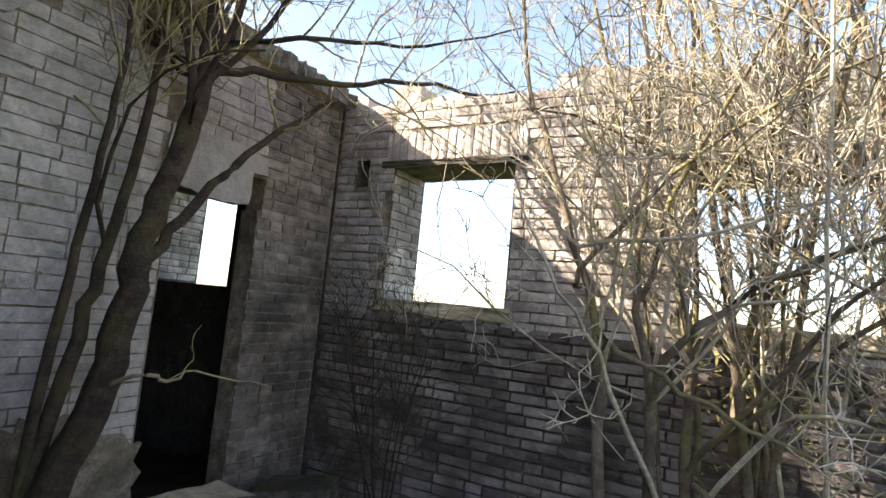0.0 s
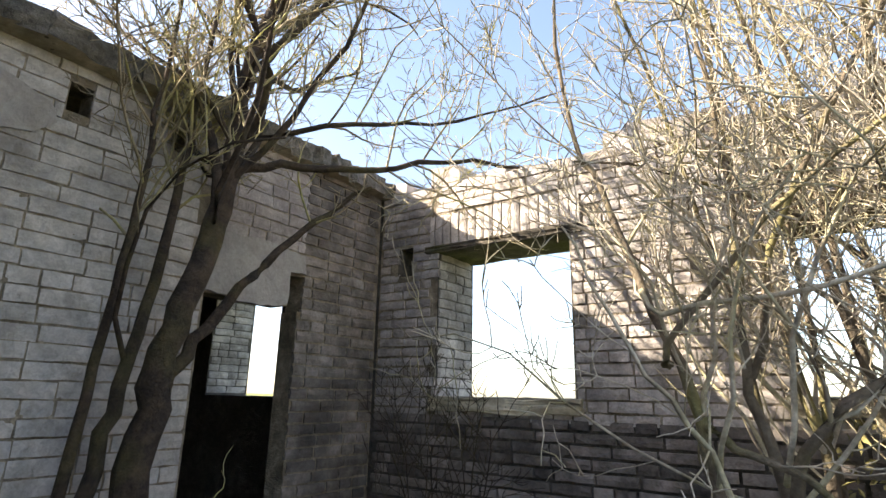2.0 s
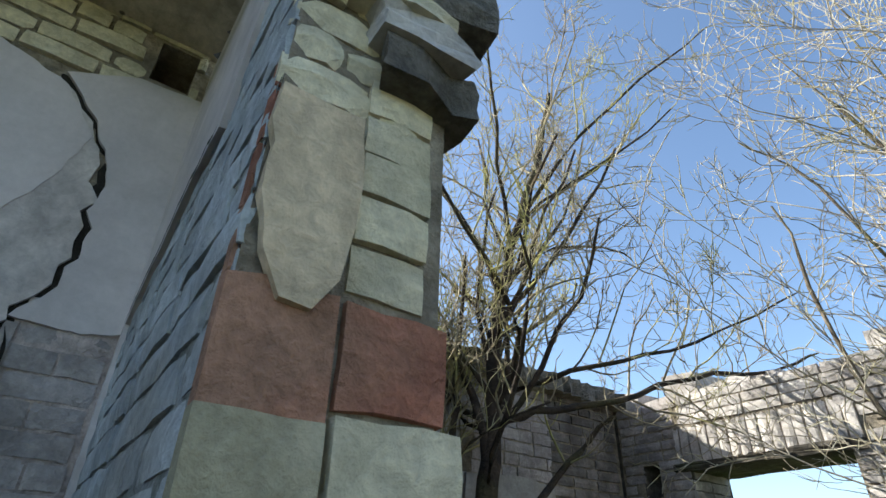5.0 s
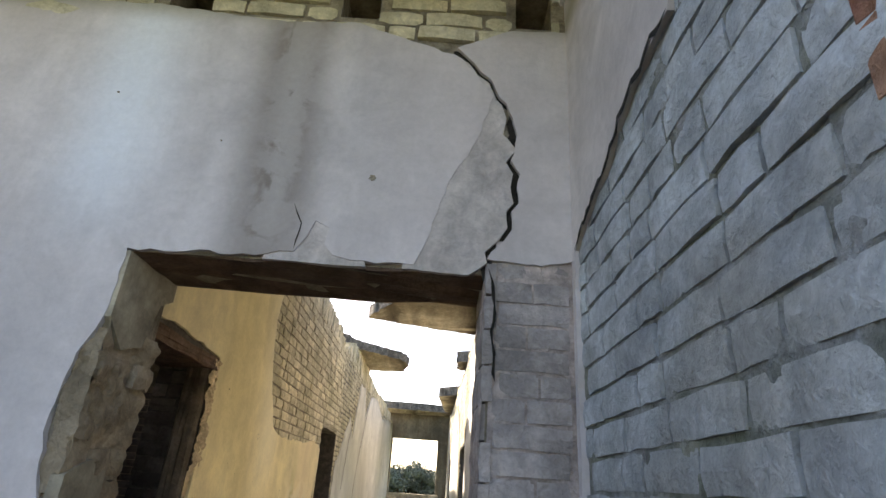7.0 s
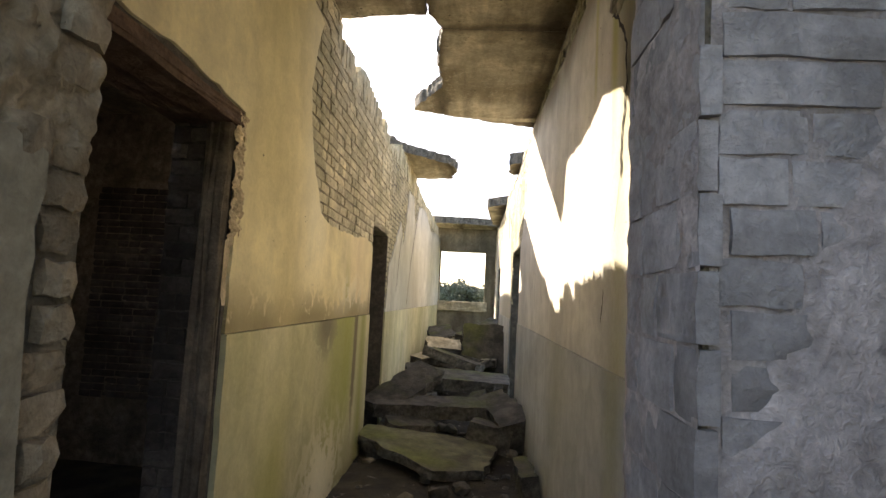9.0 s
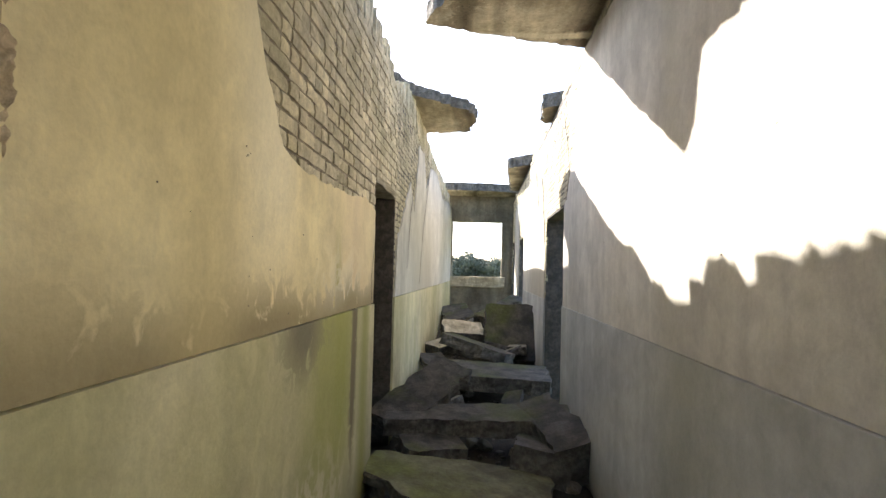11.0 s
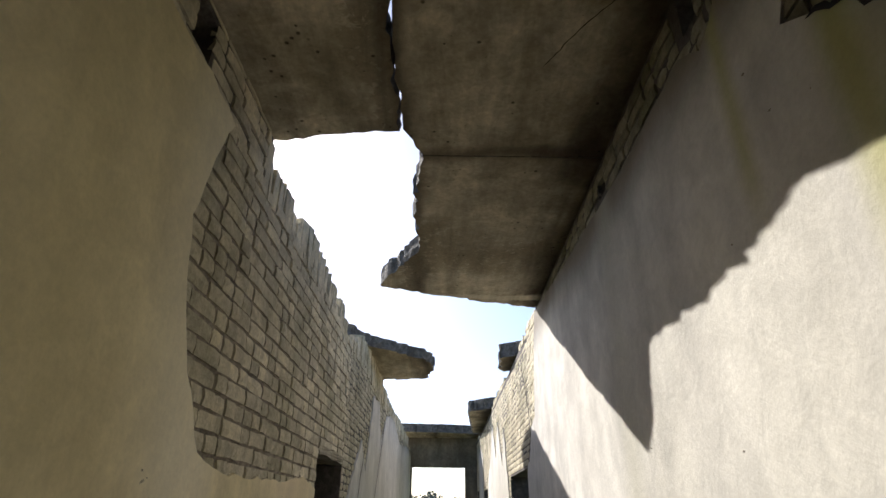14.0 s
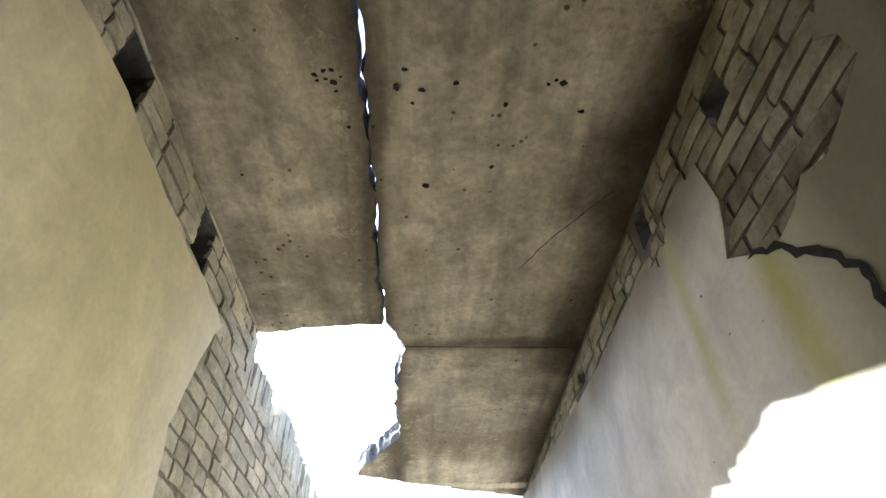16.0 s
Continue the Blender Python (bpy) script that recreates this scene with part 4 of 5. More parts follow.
shrub("elder_tree", [
    ([(2.72, 0.69, 0.2), (2.95, 0.64, 0.75), (3.08, 0.62, 1.14), (3.125, 0.61, 1.55), (3.165, 0.6, 1.86), (3.275, 0.6, 2.25), (3.325, 0.6, 2.55), (3.345, 0.6, 2.85), (3.375, 0.58, 3.3), (3.50, 0.55, 3.8), (3.66, 0.5, 4.35), (3.82, 0.45, 5.1)], 0.078, 0.020),
    ([(2.80, 0.7, 0.2), (3.0, 0.74, 1.2), (3.07, 0.75, 1.64), (3.14, 0.75, 2.06), (3.19, 0.75, 2.58), (3.2, 0.75, 2.88), (3.23, 0.72, 3.6)], 0.036, 0.010),
    ([(2.85, 0.72, 0.2), (2.93, 0.75, 1.3), (2.98, 0.75, 1.84), (3.03, 0.75, 2.38), (3.04, 0.75, 2.79), (3.06, 0.75, 3.5)], 0.026, 0.008),
    ([(3.15, 0.6, 1.62), (3.20, 0.6, 1.72), (3.35, 0.6, 1.95), (3.56, 0.6, 2.21), (3.88, 0.55, 2.55), (4.1, 0.45, 2.74)], 0.034, 0.012),
    ([(3.35, 0.6, 2.62), (3.65, 0.5, 2.70), (4.04, 0.36, 2.80), (4.5, 0.16, 2.98), (4.88, -0.03, 3.03), (5.28, -0.23, 3.2)], 0.024, 0.006),
    ([(3.34, 0.6, 2.75), (3.72, 0.23, 2.9), (4.24, -0.03, 3.07), (4.76, -0.42, 3.39)], 0.018, 0.004),
    ([(3.37, 0.58, 3.13), (3.66, 0.55, 3.65), (4.11, 0.62, 4.3), (4.37, 0.62, 5.08)], 0.020, 0.005),
    ([(3.46, 0.55, 3.71), (3.62, 0.1, 4.3), (3.98, -0.68, 4.82)], 0.018, 0.004),
    ([(3.38, 0.58, 3.33), (3.12, 0.62, 3.78), (2.67, 0.73, 4.43), (2.61, 0.73, 5.21)], 0.016, 0.004),
    ([(3.08, 0.6, 1.14), (3.12, 0.45, 1.22), (3.25, 0.44, 1.19), (3.38, 0.45, 1.22), (3.85, 0.45, 1.11)], 0.011, 0.004),
], 11, "bare dark elder tree with mossy leaning stems", BARK, MOSSY_TWIG, 6.1, 3, 2.3)
shrub("bare_shrub", [
    ([(3.72, -1.27, 0.2), (3.7, -1.25, 1.13), (3.7, -1.24, 1.42), (3.7, -1.19, 1.65), (3.7, -1.07, 1.99), (3.7, -0.97, 2.32), (3.7, -0.88, 2.54), (3.68, -0.8, 3.3)], 0.024, 0.006),
    ([(3.85, -1.42, 0.2), (3.8, -1.40, 1.13), (3.8, -1.39, 1.39), (3.8, -1.34, 1.65), (3.8, -1.33, 2.12), (3.8, -1.32, 2.58), (3.8, -1.28, 3.4)], 0.024, 0.006),
    ([(3.8, -1.38, 1.3), (3.7, -1.455, 1.516), (3.7, -1.66, 1.72), (3.7, -1.89, 1.86), (3.6, -2.3, 2.05)], 0.019, 0.008),
    ([(3.7, -1.15, 1.72), (3.6, -1.18, 1.78), (3.6, -1.46, 2.12), (3.6, -1.76, 2.33), (3.55, -2.1, 2.5)], 0.012, 0.005),
    ([(3.7, -1.08, 1.95), (3.6, -1.165, 1.876), (3.6, -1.6, 1.92), (3.6, -1.88, 2.03), (3.5, -2.2, 2.2)], 0.010, 0.004),
    ([(3.72, -1.22, 1.56), (3.6, -1.305, 1.526), (3.6, -1.585, 1.38), (3.6, -1.84, 1.28), (3.5, -2.2, 1.2)], 0.014, 0.005),
    ([(3.8, -1.35, 1.7), (3.7, -1.5, 2.2), (3.6, -1.9, 2.9), (3.5, -2.2, 3.5)], 0.012, 0.004),
    ([(3.80, -1.55, 1.1), (3.45, -1.7, 1.05), (3.1, -1.85, 0.9)], 0.012, 0.004),
    ([(3.80, -1.50, 0.9), (3.6, -1.75, 1.35), (3.35, -2.0, 1.42), (3.1, -2.2, 1.3)], 0.011, 0.003),
    ([(3.80, -1.45, 1.0), (3.6, -1.25, 1.5), (3.45, -1.1, 1.75), (3.4, -0.95, 2.1)], 0.011, 0.003),
    ([(3.85, -1.50, 1.1), (3.5, -1.9, 1.7), (3.3, -2.3, 2.0), (3.3, -2.7, 2.1)], 0.012, 0.003),
    ([(3.95, -1.6, 1.2), (3.75, -2.1, 1.75), (3.6, -2.6, 1.85), (3.5, -3.0, 1.7)], 0.012, 0.003),
], 12, "bare shrub with grey-brown stems and pale twigs", STEM, TWIG, 4.0, 3, 0.8)
clump = []
rnd = random.Random(5)
for k in range(10):
    a = rnd.uniform(0, 6.28)
    x, y = 4.3 + 0.12 * math.cos(a), -1.62 + 0.22 * math.sin(a)
    dx, dy = rnd.uniform(-0.5, 0.35), rnd.uniform(-0.7, 0.7)
    clump.append(([(x, y, 0.2), (x + dx * 0.15, y + dy * 0.2, 1.2), (x + dx * 0.5, y + dy * 0.5, 2.3), (x + dx, y + dy, 3.4), (x + dx * 1.3, y + dy * 1.4, rnd.uniform(3.5, 4.6))], rnd.uniform(0.009, 0.024), 0.004))
clump.append(([(4.4, -1.65, 0.2), (4.4, -1.67, 1.27), (4.4, -1.7, 1.59), (4.4, -1.79, 2.01), (4.4, -1.86, 2.44), (4.4, -1.86, 2.9), (4.4, -1.8, 4.0)], 0.036, 0.010))
clump.append(([(4.35, -1.5, 0.2), (4.32, -1.48, 1.3), (4.36, -1.4, 1.9), (4.4, -1.3, 2.6), (4.4, -1.2, 3.6)], 0.026, 0.008))
shrub("bare_shrub", clump, 13, "dense clump of sunlit bare shrub stems with moss", STEM, TWIG, 3.0, 3)
clump = []
for k in range(8):
    a = rnd.uniform(0, 6.28)
    x, y = 4.0 + 0.2 * math.cos(a), -2.6 + 0.25 * math.sin(a)
    dx, dy = rnd.uniform(-0.6, 0.4), rnd.uniform(-0.2, 0.9)
    clump.append(([(x, y, 0.2), (x + dx * 0.15, y + dy * 0.2, 1.2), (x + dx * 0.5, y + dy * 0.5, 2.3), (x + dx, y + dy, 3.5), (x + dx * 1.3, y + dy * 1.4, rnd.uniform(3.6, 4.8))], rnd.uniform(0.009, 0.02), 0.004))
shrub("bare_shrub", clump, 14, "dense clump of sunlit bare shrub stems", STEM, TWIG, 3.0, 3)
clump = []
for k in range(5):
    x, y = 3.95 + rnd.uniform(-0.3, 0.3), -2.15 + rnd.uniform(-0.3, 0.3)
    dx, dy = rnd.uniform(-0.5, 0.5), rnd.uniform(-0.5, 0.7)
    clump.append(([(x, y, 0.2), (x + dx * 0.2, y + dy * 0.2, 1.2), (x + dx * 0.6, y + dy * 0.5, 2.2), (x + dx, y + dy, rnd.uniform(3.2, 3.9))], rnd.uniform(0.008, 0.014), 0.004))
shrub("bare_shrub", clump, 16, "thicket of thin sunlit shoots", TWIG, TWIG, 3.8, 3, 1.0)
low = []
for k in range(6):
    dx, dy = rnd.uniform(-0.3, 0.2), rnd.uniform(-0.35, 0.35)
    low.append(([(4.3, 0.0, 0.2), (4.3 + dx * 0.4, dy * 0.5, 0.9), (4.3 + dx, dy, rnd.uniform(1.3, 1.8))], 0.006, 0.002))
shrub("bare_sapling", low, 15, "thin bare sapling below the window", BARK, BARK, 6, 2, 0.6)


def leaf_bed(name, x0, x1, y0, y1, z0, z1, count, size, mat, seed, label):
    """Many small pointed leaves on the plants at the wall's foot."""
    rnd = random.Random(seed)
    verts, faces = [], []
    for _ in range(count):
        p = Vector((rnd.uniform(x0, x1), rnd.uniform(y0, y1), z0 + (z1 - z0) * rnd.random() ** 1.4))
        a = Vector((rnd.gauss(0, 1), rnd.gauss(0, 1), rnd.gauss(0, 0.6))).normalized()
        b = a.cross(Vector((rnd.gauss(0, 1), rnd.gauss(0, 1), rnd.gauss(0, 1)))).normalized()
        r = size * rnd.uniform(0.5, 1.2)
        k = len(verts)
        verts += [p - a * r, p + b * r * 0.45 - a * r * 0.1, p + a * r, p - b * r * 0.45 - a * r * 0.1, p + a.cross(b) * r * 0.15]
        faces += [(k, k + 1, k + 4), (k + 1, k + 2, k + 4), (k + 2, k + 3, k + 4), (k + 3, k, k + 4)]
    data = bpy.data.meshes.new(name)
    data.from_pydata(verts, [], faces)
    data.materials.append(mat)
    return tagged(new(name, data), label, "leaves", kind="stuff")


IVY = surface("dry_leaf", (0.24, 0.21, 0.085), (0.16, 0.14, 0.06), (0.30, 0.25, 0.12), 12, 0.7, 0.2, 60, 0.6, per_piece=0.4, island=True)
leaf_bed("undergrowth", 4.1, 4.83, -2.9, -1.5, 0.3, 1.6, 1500, 0.026, IVY, 6, "dry yellow-green leaves and ivy at the wall's foot")
leaf_bed("floor_litter", 2.2, 4.8, -2.9, 0.95, 0.26, 0.34, 1400, 0.026, IVY, 7, "fallen leaves on the earth floor")


def far_tree(seed):
    rnd = random.Random(seed)
    base = new("far_tree")
    store = ([], [])
    tube(store, [Vector((0, 0, 0)), Vector((0.1, 0, 1.2)), Vector((0.0, 0.1, 2.6))], [0.22, 0.16, 0.08], 6)
    data = bpy.data.meshes.new("trunk")
    data.from_pydata(*store[:1], [], store[1])
    data.materials.append(BARK)
    new("trunk", data).parent = base
    verts, faces = [], []
    blobs = [(Vector((rnd.uniform(-1.8, 1.8), rnd.uniform(-1.5, 1.5), rnd.uniform(0.5, 3.6))), rnd.uniform(0.7, 1.2)) for _ in range(11)]
    for centre, r in blobs:
        for _ in range(110):
            d = Vector((rnd.gauss(0, 1), rnd.gauss(0, 1), rnd.gauss(0, 1))).normalized()
            p = centre + d * r * rnd.uniform(0.6, 1.05)
            a = Vector((rnd.gauss(0, 1), rnd.gauss(0, 1), rnd.gauss(0, 1))).normalized() * 0.2
            b = a.cross(d).normalized() * 0.15
            k = len(verts)
            verts += [p - a, p + b, p + a, p - b]
            faces.append((k, k + 1, k + 2, k + 3))
    data = bpy.data.meshes.new("crown")
    data.from_pydata(verts, [], faces)
    data.materials.append(LEAF)
    new("crown", data).parent = base
    return tagged(base, "distant dark green tree at the field's edge", "tree", "trees at the field's edge")


first = far_tree(3)
first.location = (0, 95, 0)
second = far_tree(4)
second.location = (4, 97, 0)
for k in range(40):
    copy_thing((first, second)[k % 2], Matrix.Translation((-30 + k * 1.5 + rnd.uniform(-0.8, 0.8), 96 + rnd.uniform(-5, 8), 0)) @ Matrix.Rotation(rnd.uniform(0, 6), 4, "Z") @ Matrix.Scale(rnd.uniform(0.75, 1.25), 4))

for k in range(26):
    copy_thing((first, second)[k % 2], Matrix.Translation((-9 + k * 0.72 + rnd.uniform(-0.3, 0.3), 101 + rnd.uniform(-2, 5), -0.6)) @ Matrix.Rotation(rnd.uniform(0, 6), 4, "Z") @ Matrix.Scale(rnd.uniform(0.9, 1.25), 4))

# ---- fallen slabs and rubble in the corridor ----
def rubble_slab(place, size, turn, seed, label, mat=CONCRETE_MOSS, outline=None):
    lx, ly, lz = size
    outline = outline or [(-lx / 2, -ly / 2), (lx / 2, -ly / 2), (lx / 2, ly / 2), (-lx / 2, ly / 2)]
    bm = bmesh.new()
    plate(bm, ragged(outline, 0.03, 0.1, seed), lambda u, v, w: (u, v, w - lz / 2), lz, 0.012, seed, 1, 3)
    ob = part("fallen_slab", bm, [mat, CONCRETE_EDGE])
    ob.matrix_basis = pose(*place, *turn)
    return tagged(ob, label, "concrete slab", "fallen slabs in the corridor")


rubble_slab((0.70, 4.78, 0.145), (1.4, 0.9, 0.085), (3, 5, 0), 71, "green weathered slab of concrete lying aslant on the earth floor", SLAB_GREEN, [(-0.68, 0.08), (-0.25, -0.25), (0.12, -0.55), (0.55, -0.36), (0.70, 0.30), (0.66, 0.52), (-0.10, 0.50), (-0.67, 0.48)])
rubble_slab((0.84, 5.95, 0.36), (1.66, 0.42, 0.15), (6, -1, 3), 72, "long fallen concrete beam across the corridor")
rubble_slab((0.30, 6.25, 0.50), (0.42, 1.1, 0.13), (20, 12, -28), 73, "tilted broken slab against the wall")
rubble_slab((0.45, 5.55, 0.16), (0.5, 0.35, 0.22), (4, 3, 20), 84, "broken block under the fallen beam")
rubble_slab((1.35, 5.45, 0.18), (0.45, 0.5, 0.26), (-6, 8, -10), 85, "broken block under the fallen beam")
rubble_slab((0.22, 5.0, 0.10), (0.3, 0.35, 0.12), (0, 4, 30), 86, "broken block under the green slab")
rubble_slab((1.60, 4.1, 0.14), (0.12, 0.55, 0.28), (0, -8, 3), 87, "narrow broken slab standing against the wall")
rubble_slab((1.02, 7.6, 0.44), (1.25, 0.8, 0.17), (3, 2, -2), 74, "fallen concrete slab on the rubble")
rubble_slab((0.80, 8.7, 0.62), (0.95, 0.5, 0.15), (-6, 14, -18), 75, "tilted concrete slab on the rubble")
rubble_slab((1.32, 9.8, 0.72), (0.78, 0.95, 0.17), (56, 0, 4), 76, "broken slab leaning upright in the rubble")
rubble_slab((0.55, 10.2, 0.60), (0.68, 0.5, 0.36), (20, 4, 10), 77, "pale broken concrete block in the rubble", CONCRETE)
rubble_slab((1.25, 12.2, 0.95), (0.3, 1.5, 0.16), (14, 10, -32), 78, "broken beam end resting on the rubble")
rubble_slab((1.5, 5.75, 0.30), (0.35, 1.0, 0.32), (8, -18, 12), 79, "rough broken block beside the wall")
rubble_slab((0.3, 9.3, 0.55), (0.4, 0.5, 0.14), (4, -12, 30), 80, "small broken slab on the rubble", CONCRETE)
rubble_slab((3.62, 0.72, 0.40), (0.75, 0.28, 0.26), (4, 3, 8), 82, "broken concrete block lying before the doorway", CONCRETE)
rubble_slab((4.45, 0.7, 0.36), (0.5, 0.4, 0.16), (-4, 6, 30), 83, "broken concrete block in the room corner")
rubble_slab((0.35, 12.8, 0.7), (0.6, 1.2, 0.3), (10, -10, 10), 81, "broken slab at the corridor's end")


for k in range(34):
    y = rnd.uniform(6.3, 13.5)
    level = 0.06 + max(0, min(0.5, (y - 6) * 0.07)) + 0.12
    rubble_slab((rnd.uniform(0.2, 1.5), y, level + rnd.uniform(0, 0.1)), (rnd.uniform(0.15, 0.45), rnd.uniform(0.15, 0.5), rnd.uniform(0.06, 0.14)), (rnd.uniform(-30, 30), rnd.uniform(-30, 30), rnd.uniform(0, 180)), 200 + k, "broken piece of concrete in the rubble heap", (CONCRETE_MOSS, CONCRETE_DARK)[k % 2])


def stone_mesh(seed):
    rnd = random.Random(seed)
    bm = bmesh.new()
    bmesh.ops.create_icosphere(bm, subdivisions=2, radius=1)
    for v in bm.verts:
        v.co = Vector([max(-0.72, min(0.72, c)) for c in v.co])
        v.co *= 1 + 0.35 * noise.noise(v.co * 1.6 + Vector((seed, 0, 0))) + rnd.uniform(-0.04, 0.04)
        v.co.z *= 0.62
    return mesh_of("rubble_stone", bm, (CONCRETE_MOSS, MORTAR, CONCRETE_DARK)[seed % 3])


STONES = [stone_mesh(k) for k in range(6)]
spots = []
for k in range(90):
    y = rnd.uniform(2.4, 12.5)
    spots.append((rnd.uniform(0.08, 1.62), y, 0.04 + max(0, min(0.5, (y - 6) * 0.07)), rnd.uniform(0.03, 0.11)))
for k in range(14):
    spots.append((rnd.uniform(3.0, 4.7), rnd.uniform(0.3, 0.95), 0.26, rnd.uniform(0.07, 0.2)))
for x, y, z, r in spots:
    ob = new("rubble_stone", rnd.choice(STONES))
    ob.matrix_basis = pose(x, y, z + r * 0.25, rnd.uniform(-20, 20), rnd.uniform(-20, 20), rnd.uniform(0, 360)) @ Matrix.Scale(r, 4)
    tagged(ob, "lump of broken concrete and brick on the ground", "stone", "rubble")

verts, faces = [], []
for k in range(900):
    y = 2.2 + 8.5 * rnd.random() ** 1.3
    base = Vector((rnd.uniform(0.02, 1.68), y, 0.03 + max(0, min(0.5, (y - 6) * 0.07))))
    r = 0.006 + 0.035 * rnd.random() ** 2.5
    n0 = len(verts)
    turn = Matrix.Rotation(rnd.uniform(0, 6.28), 3, "Z") @ Matrix.Rotation(rnd.uniform(-0.5, 0.5), 3, "X")
    for cx, cy, cz in ((-1, -1, -1), (1, -1, -1), (1, 1, -1), (-1, 1, -1), (-1, -1, 1), (1, -1, 1), (1, 1, 1), (-1, 1, 1)):
        verts.append(base + turn @ Vector((cx * r * rnd.uniform(0.5, 1.3), cy * r * rnd.uniform(0.4, 1.0), cz * r * rnd.uniform(0.2, 0.6))))
    faces += [[n0 + i for i in q] for q in ((0, 3, 2, 1), (4, 5, 6, 7), (0, 1, 5, 4), (1, 2, 6, 5), (2, 3, 7, 6), (3, 0, 4, 7))]
bits = bpy.data.meshes.new("rubble_crumbs")
bits.from_pydata(verts, [], faces)
bits.materials.append(CONCRETE_EDGE)
tagged(new("rubble_crumbs", bits), "crumbs of plaster, brick and concrete on the floor", "rubble", kind="stuff")


def chips(name, axis, face, out, spots, seed, label, mat=MORTAR):
    """Small knocked-out spots in a plaster coat."""
    bm = bmesh.new()
    rnd = random.Random(seed)
    place = (lambda u, v, w: (face + out * w, u, v)) if axis == "x" else (lambda u, v, w: (u, v, face + out * w)) if axis == "z" else (lambda u, v, w: (u, face + out * w, v))
    for u, v, r in spots:
        turn = rnd.uniform(0, 6)
        outline = [(u + r * rnd.uniform(0.5, 1.2) * math.cos(turn + a), v + r * rnd.uniform(0.4, 0.9) * math.sin(turn + a)) for a in (0, 0.8, 1.6, 2.4, 3.2, 4.0, 4.8, 5.6)]
        plate(bm, outline, place, 0.003, 0, seed, 0, 1)
    return tagged(part(name, bm, mat), label, "plaster damage", kind="structure")


spots = [(rnd.uniform(1.9, 5.1), rnd.uniform(1.45, 2.1), rnd.uniform(0.002, 0.005)) for _ in range(14)] + [(2.0, 2.3, 0.007), (4.3, 1.45, 0.012), (3.9, 1.42, 0.012), (3.2, 1.42, 0.012), (3.22, 1.39, 0.014), (4.02, 1.41, 0.01)]
chips("plaster_chips_west", "x", 0.001, 1, spots, 1, "small dark chips in the ochre plaster")
spots = [(rnd.uniform(0.8, 6.5), rnd.uniform(1.4, 2.9), rnd.uniform(0.002, 0.006)) for _ in range(16)] + [(1.62, 1.98, 0.006), (1.28, 1.95, 0.008), (2.19, 3.1, 0.006)]
chips("plaster_chips_east", "x", W - 0.001, -1, spots, 2, "small dark chips in the cream plaster")
chips("plaster_chips_cross", "y", 0.0, -1, [(1.01, 2.66, 0.013), (0.2, 2.9, 0.004), (0.55, 2.75, 0.004)], 3, "small chips in the white plaster")

# Flat near-black plates stand for the shade inside the slab's holes.
chips("slab_pits", "z", 3.732, -1, [(0.5, 1.845, 0.013), (0.534, 1.859, 0.009), (0.558, 1.872, 0.016), (0.583, 1.851, 0.008), (0.556, 1.825, 0.011), (0.529, 1.829, 0.013), (0.506, 1.867, 0.009), (0.764, 1.888, 0.016), (0.817, 1.947, 0.008), (0.849, 1.896, 0.011), (1.134, 1.947, 0.013), (1.293, 1.849, 0.009), (1.317, 1.86, 0.016), (1.269, 1.865, 0.008), (1.113, 2.218, 0.011), (1.401, 1.968, 0.013), (0.162, 2.274, 0.009), (0.863, 2.316, 0.016), (0.563, 1.905, 0.008), (0.793, 1.821, 0.011), (0.962, 1.865, 0.013), (0.592, 2.047, 0.009)], 4, "dark plates drawn as the shaded pits under the roof slabs", HOLLOW_SHADE)

# ---- frames, sills, lintels ----
def plank(name, x0, x1, y0, y1, z0, z1, mat, label, category, parent=None, seed=1, rough=0.006):
    rnd = random.Random(seed)
    bm = bmesh.new()
    box(bm, x0, x1, y0, y1, z0, z1)
    bmesh.ops.subdivide_edges(bm, edges=bm.edges, cuts=5, use_grid_fill=True)
    for v in bm.verts:
        v.co += Vector((rnd.uniform(-1, 1), rnd.uniform(-1, 1), rnd.uniform(-1, 1))) * rough
    ob = part(name, bm, mat, parent)
    return tagged(ob, label, category, kind="structure")


plank("trim_door_lintel", -0.30, 0.004, 0.62, 1.74, 2.36, 2.43, TIMBER, "dark rotten timber lintel of the side door", "lintel", None, 1)
plank("trim_door_jamb", -0.125, -0.02, 1.665, 1.708, 0.0, 2.36, PLASTER_BROWN, "brown plastered door reveal with chipped edges", "door jamb", None, 2, 0.01)
plank("trim_second_lintel", -0.30, 0.0, 5.14, 6.15, 2.37, 2.44, CONCRETE, "concrete lintel of the second side door", "lintel", None, 3)
plank("trim_cross_lintel", 0.34, 1.38, 0.020, 0.30, 2.385, 2.5, TIMBER, "dark stained lintel over the doorway", "lintel", None, 4, 0.008)
plank("trim_end_sill", 0.0, 1.5, 16.2, 16.34, 1.28, 1.56, CONCRETE, "pale concrete sill block below the end window", "sill", None, 5, 0.01)
plank("trim_window_sill", EX - 0.03, EX + 0.42, -0.42, 0.58, 1.54, 1.625, CONCRETE, "worn concrete window sill", "sill", None, 6, 0.01)
plank("trim_window_sill_south", EX - 0.03, EX + 0.42, -2.35, -1.35, 1.57, 1.655, CONCRETE, "worn concrete window sill", "sill", None, 7, 0.01)
plank("trim_window_lintel", EX - 0.01, EX + 0.42, -0.46, 0.64, 2.55, 2.6, CONCRETE_MOSS, "mossy concrete lintel over the window", "lintel", None, 8, 0.008)
plank("trim_window_lintel_south", EX - 0.01, EX + 0.42, -2.4, -1.3, 2.46, 2.55, TIMBER, "dark lintel over the window", "lintel", None, 9, 0.008)


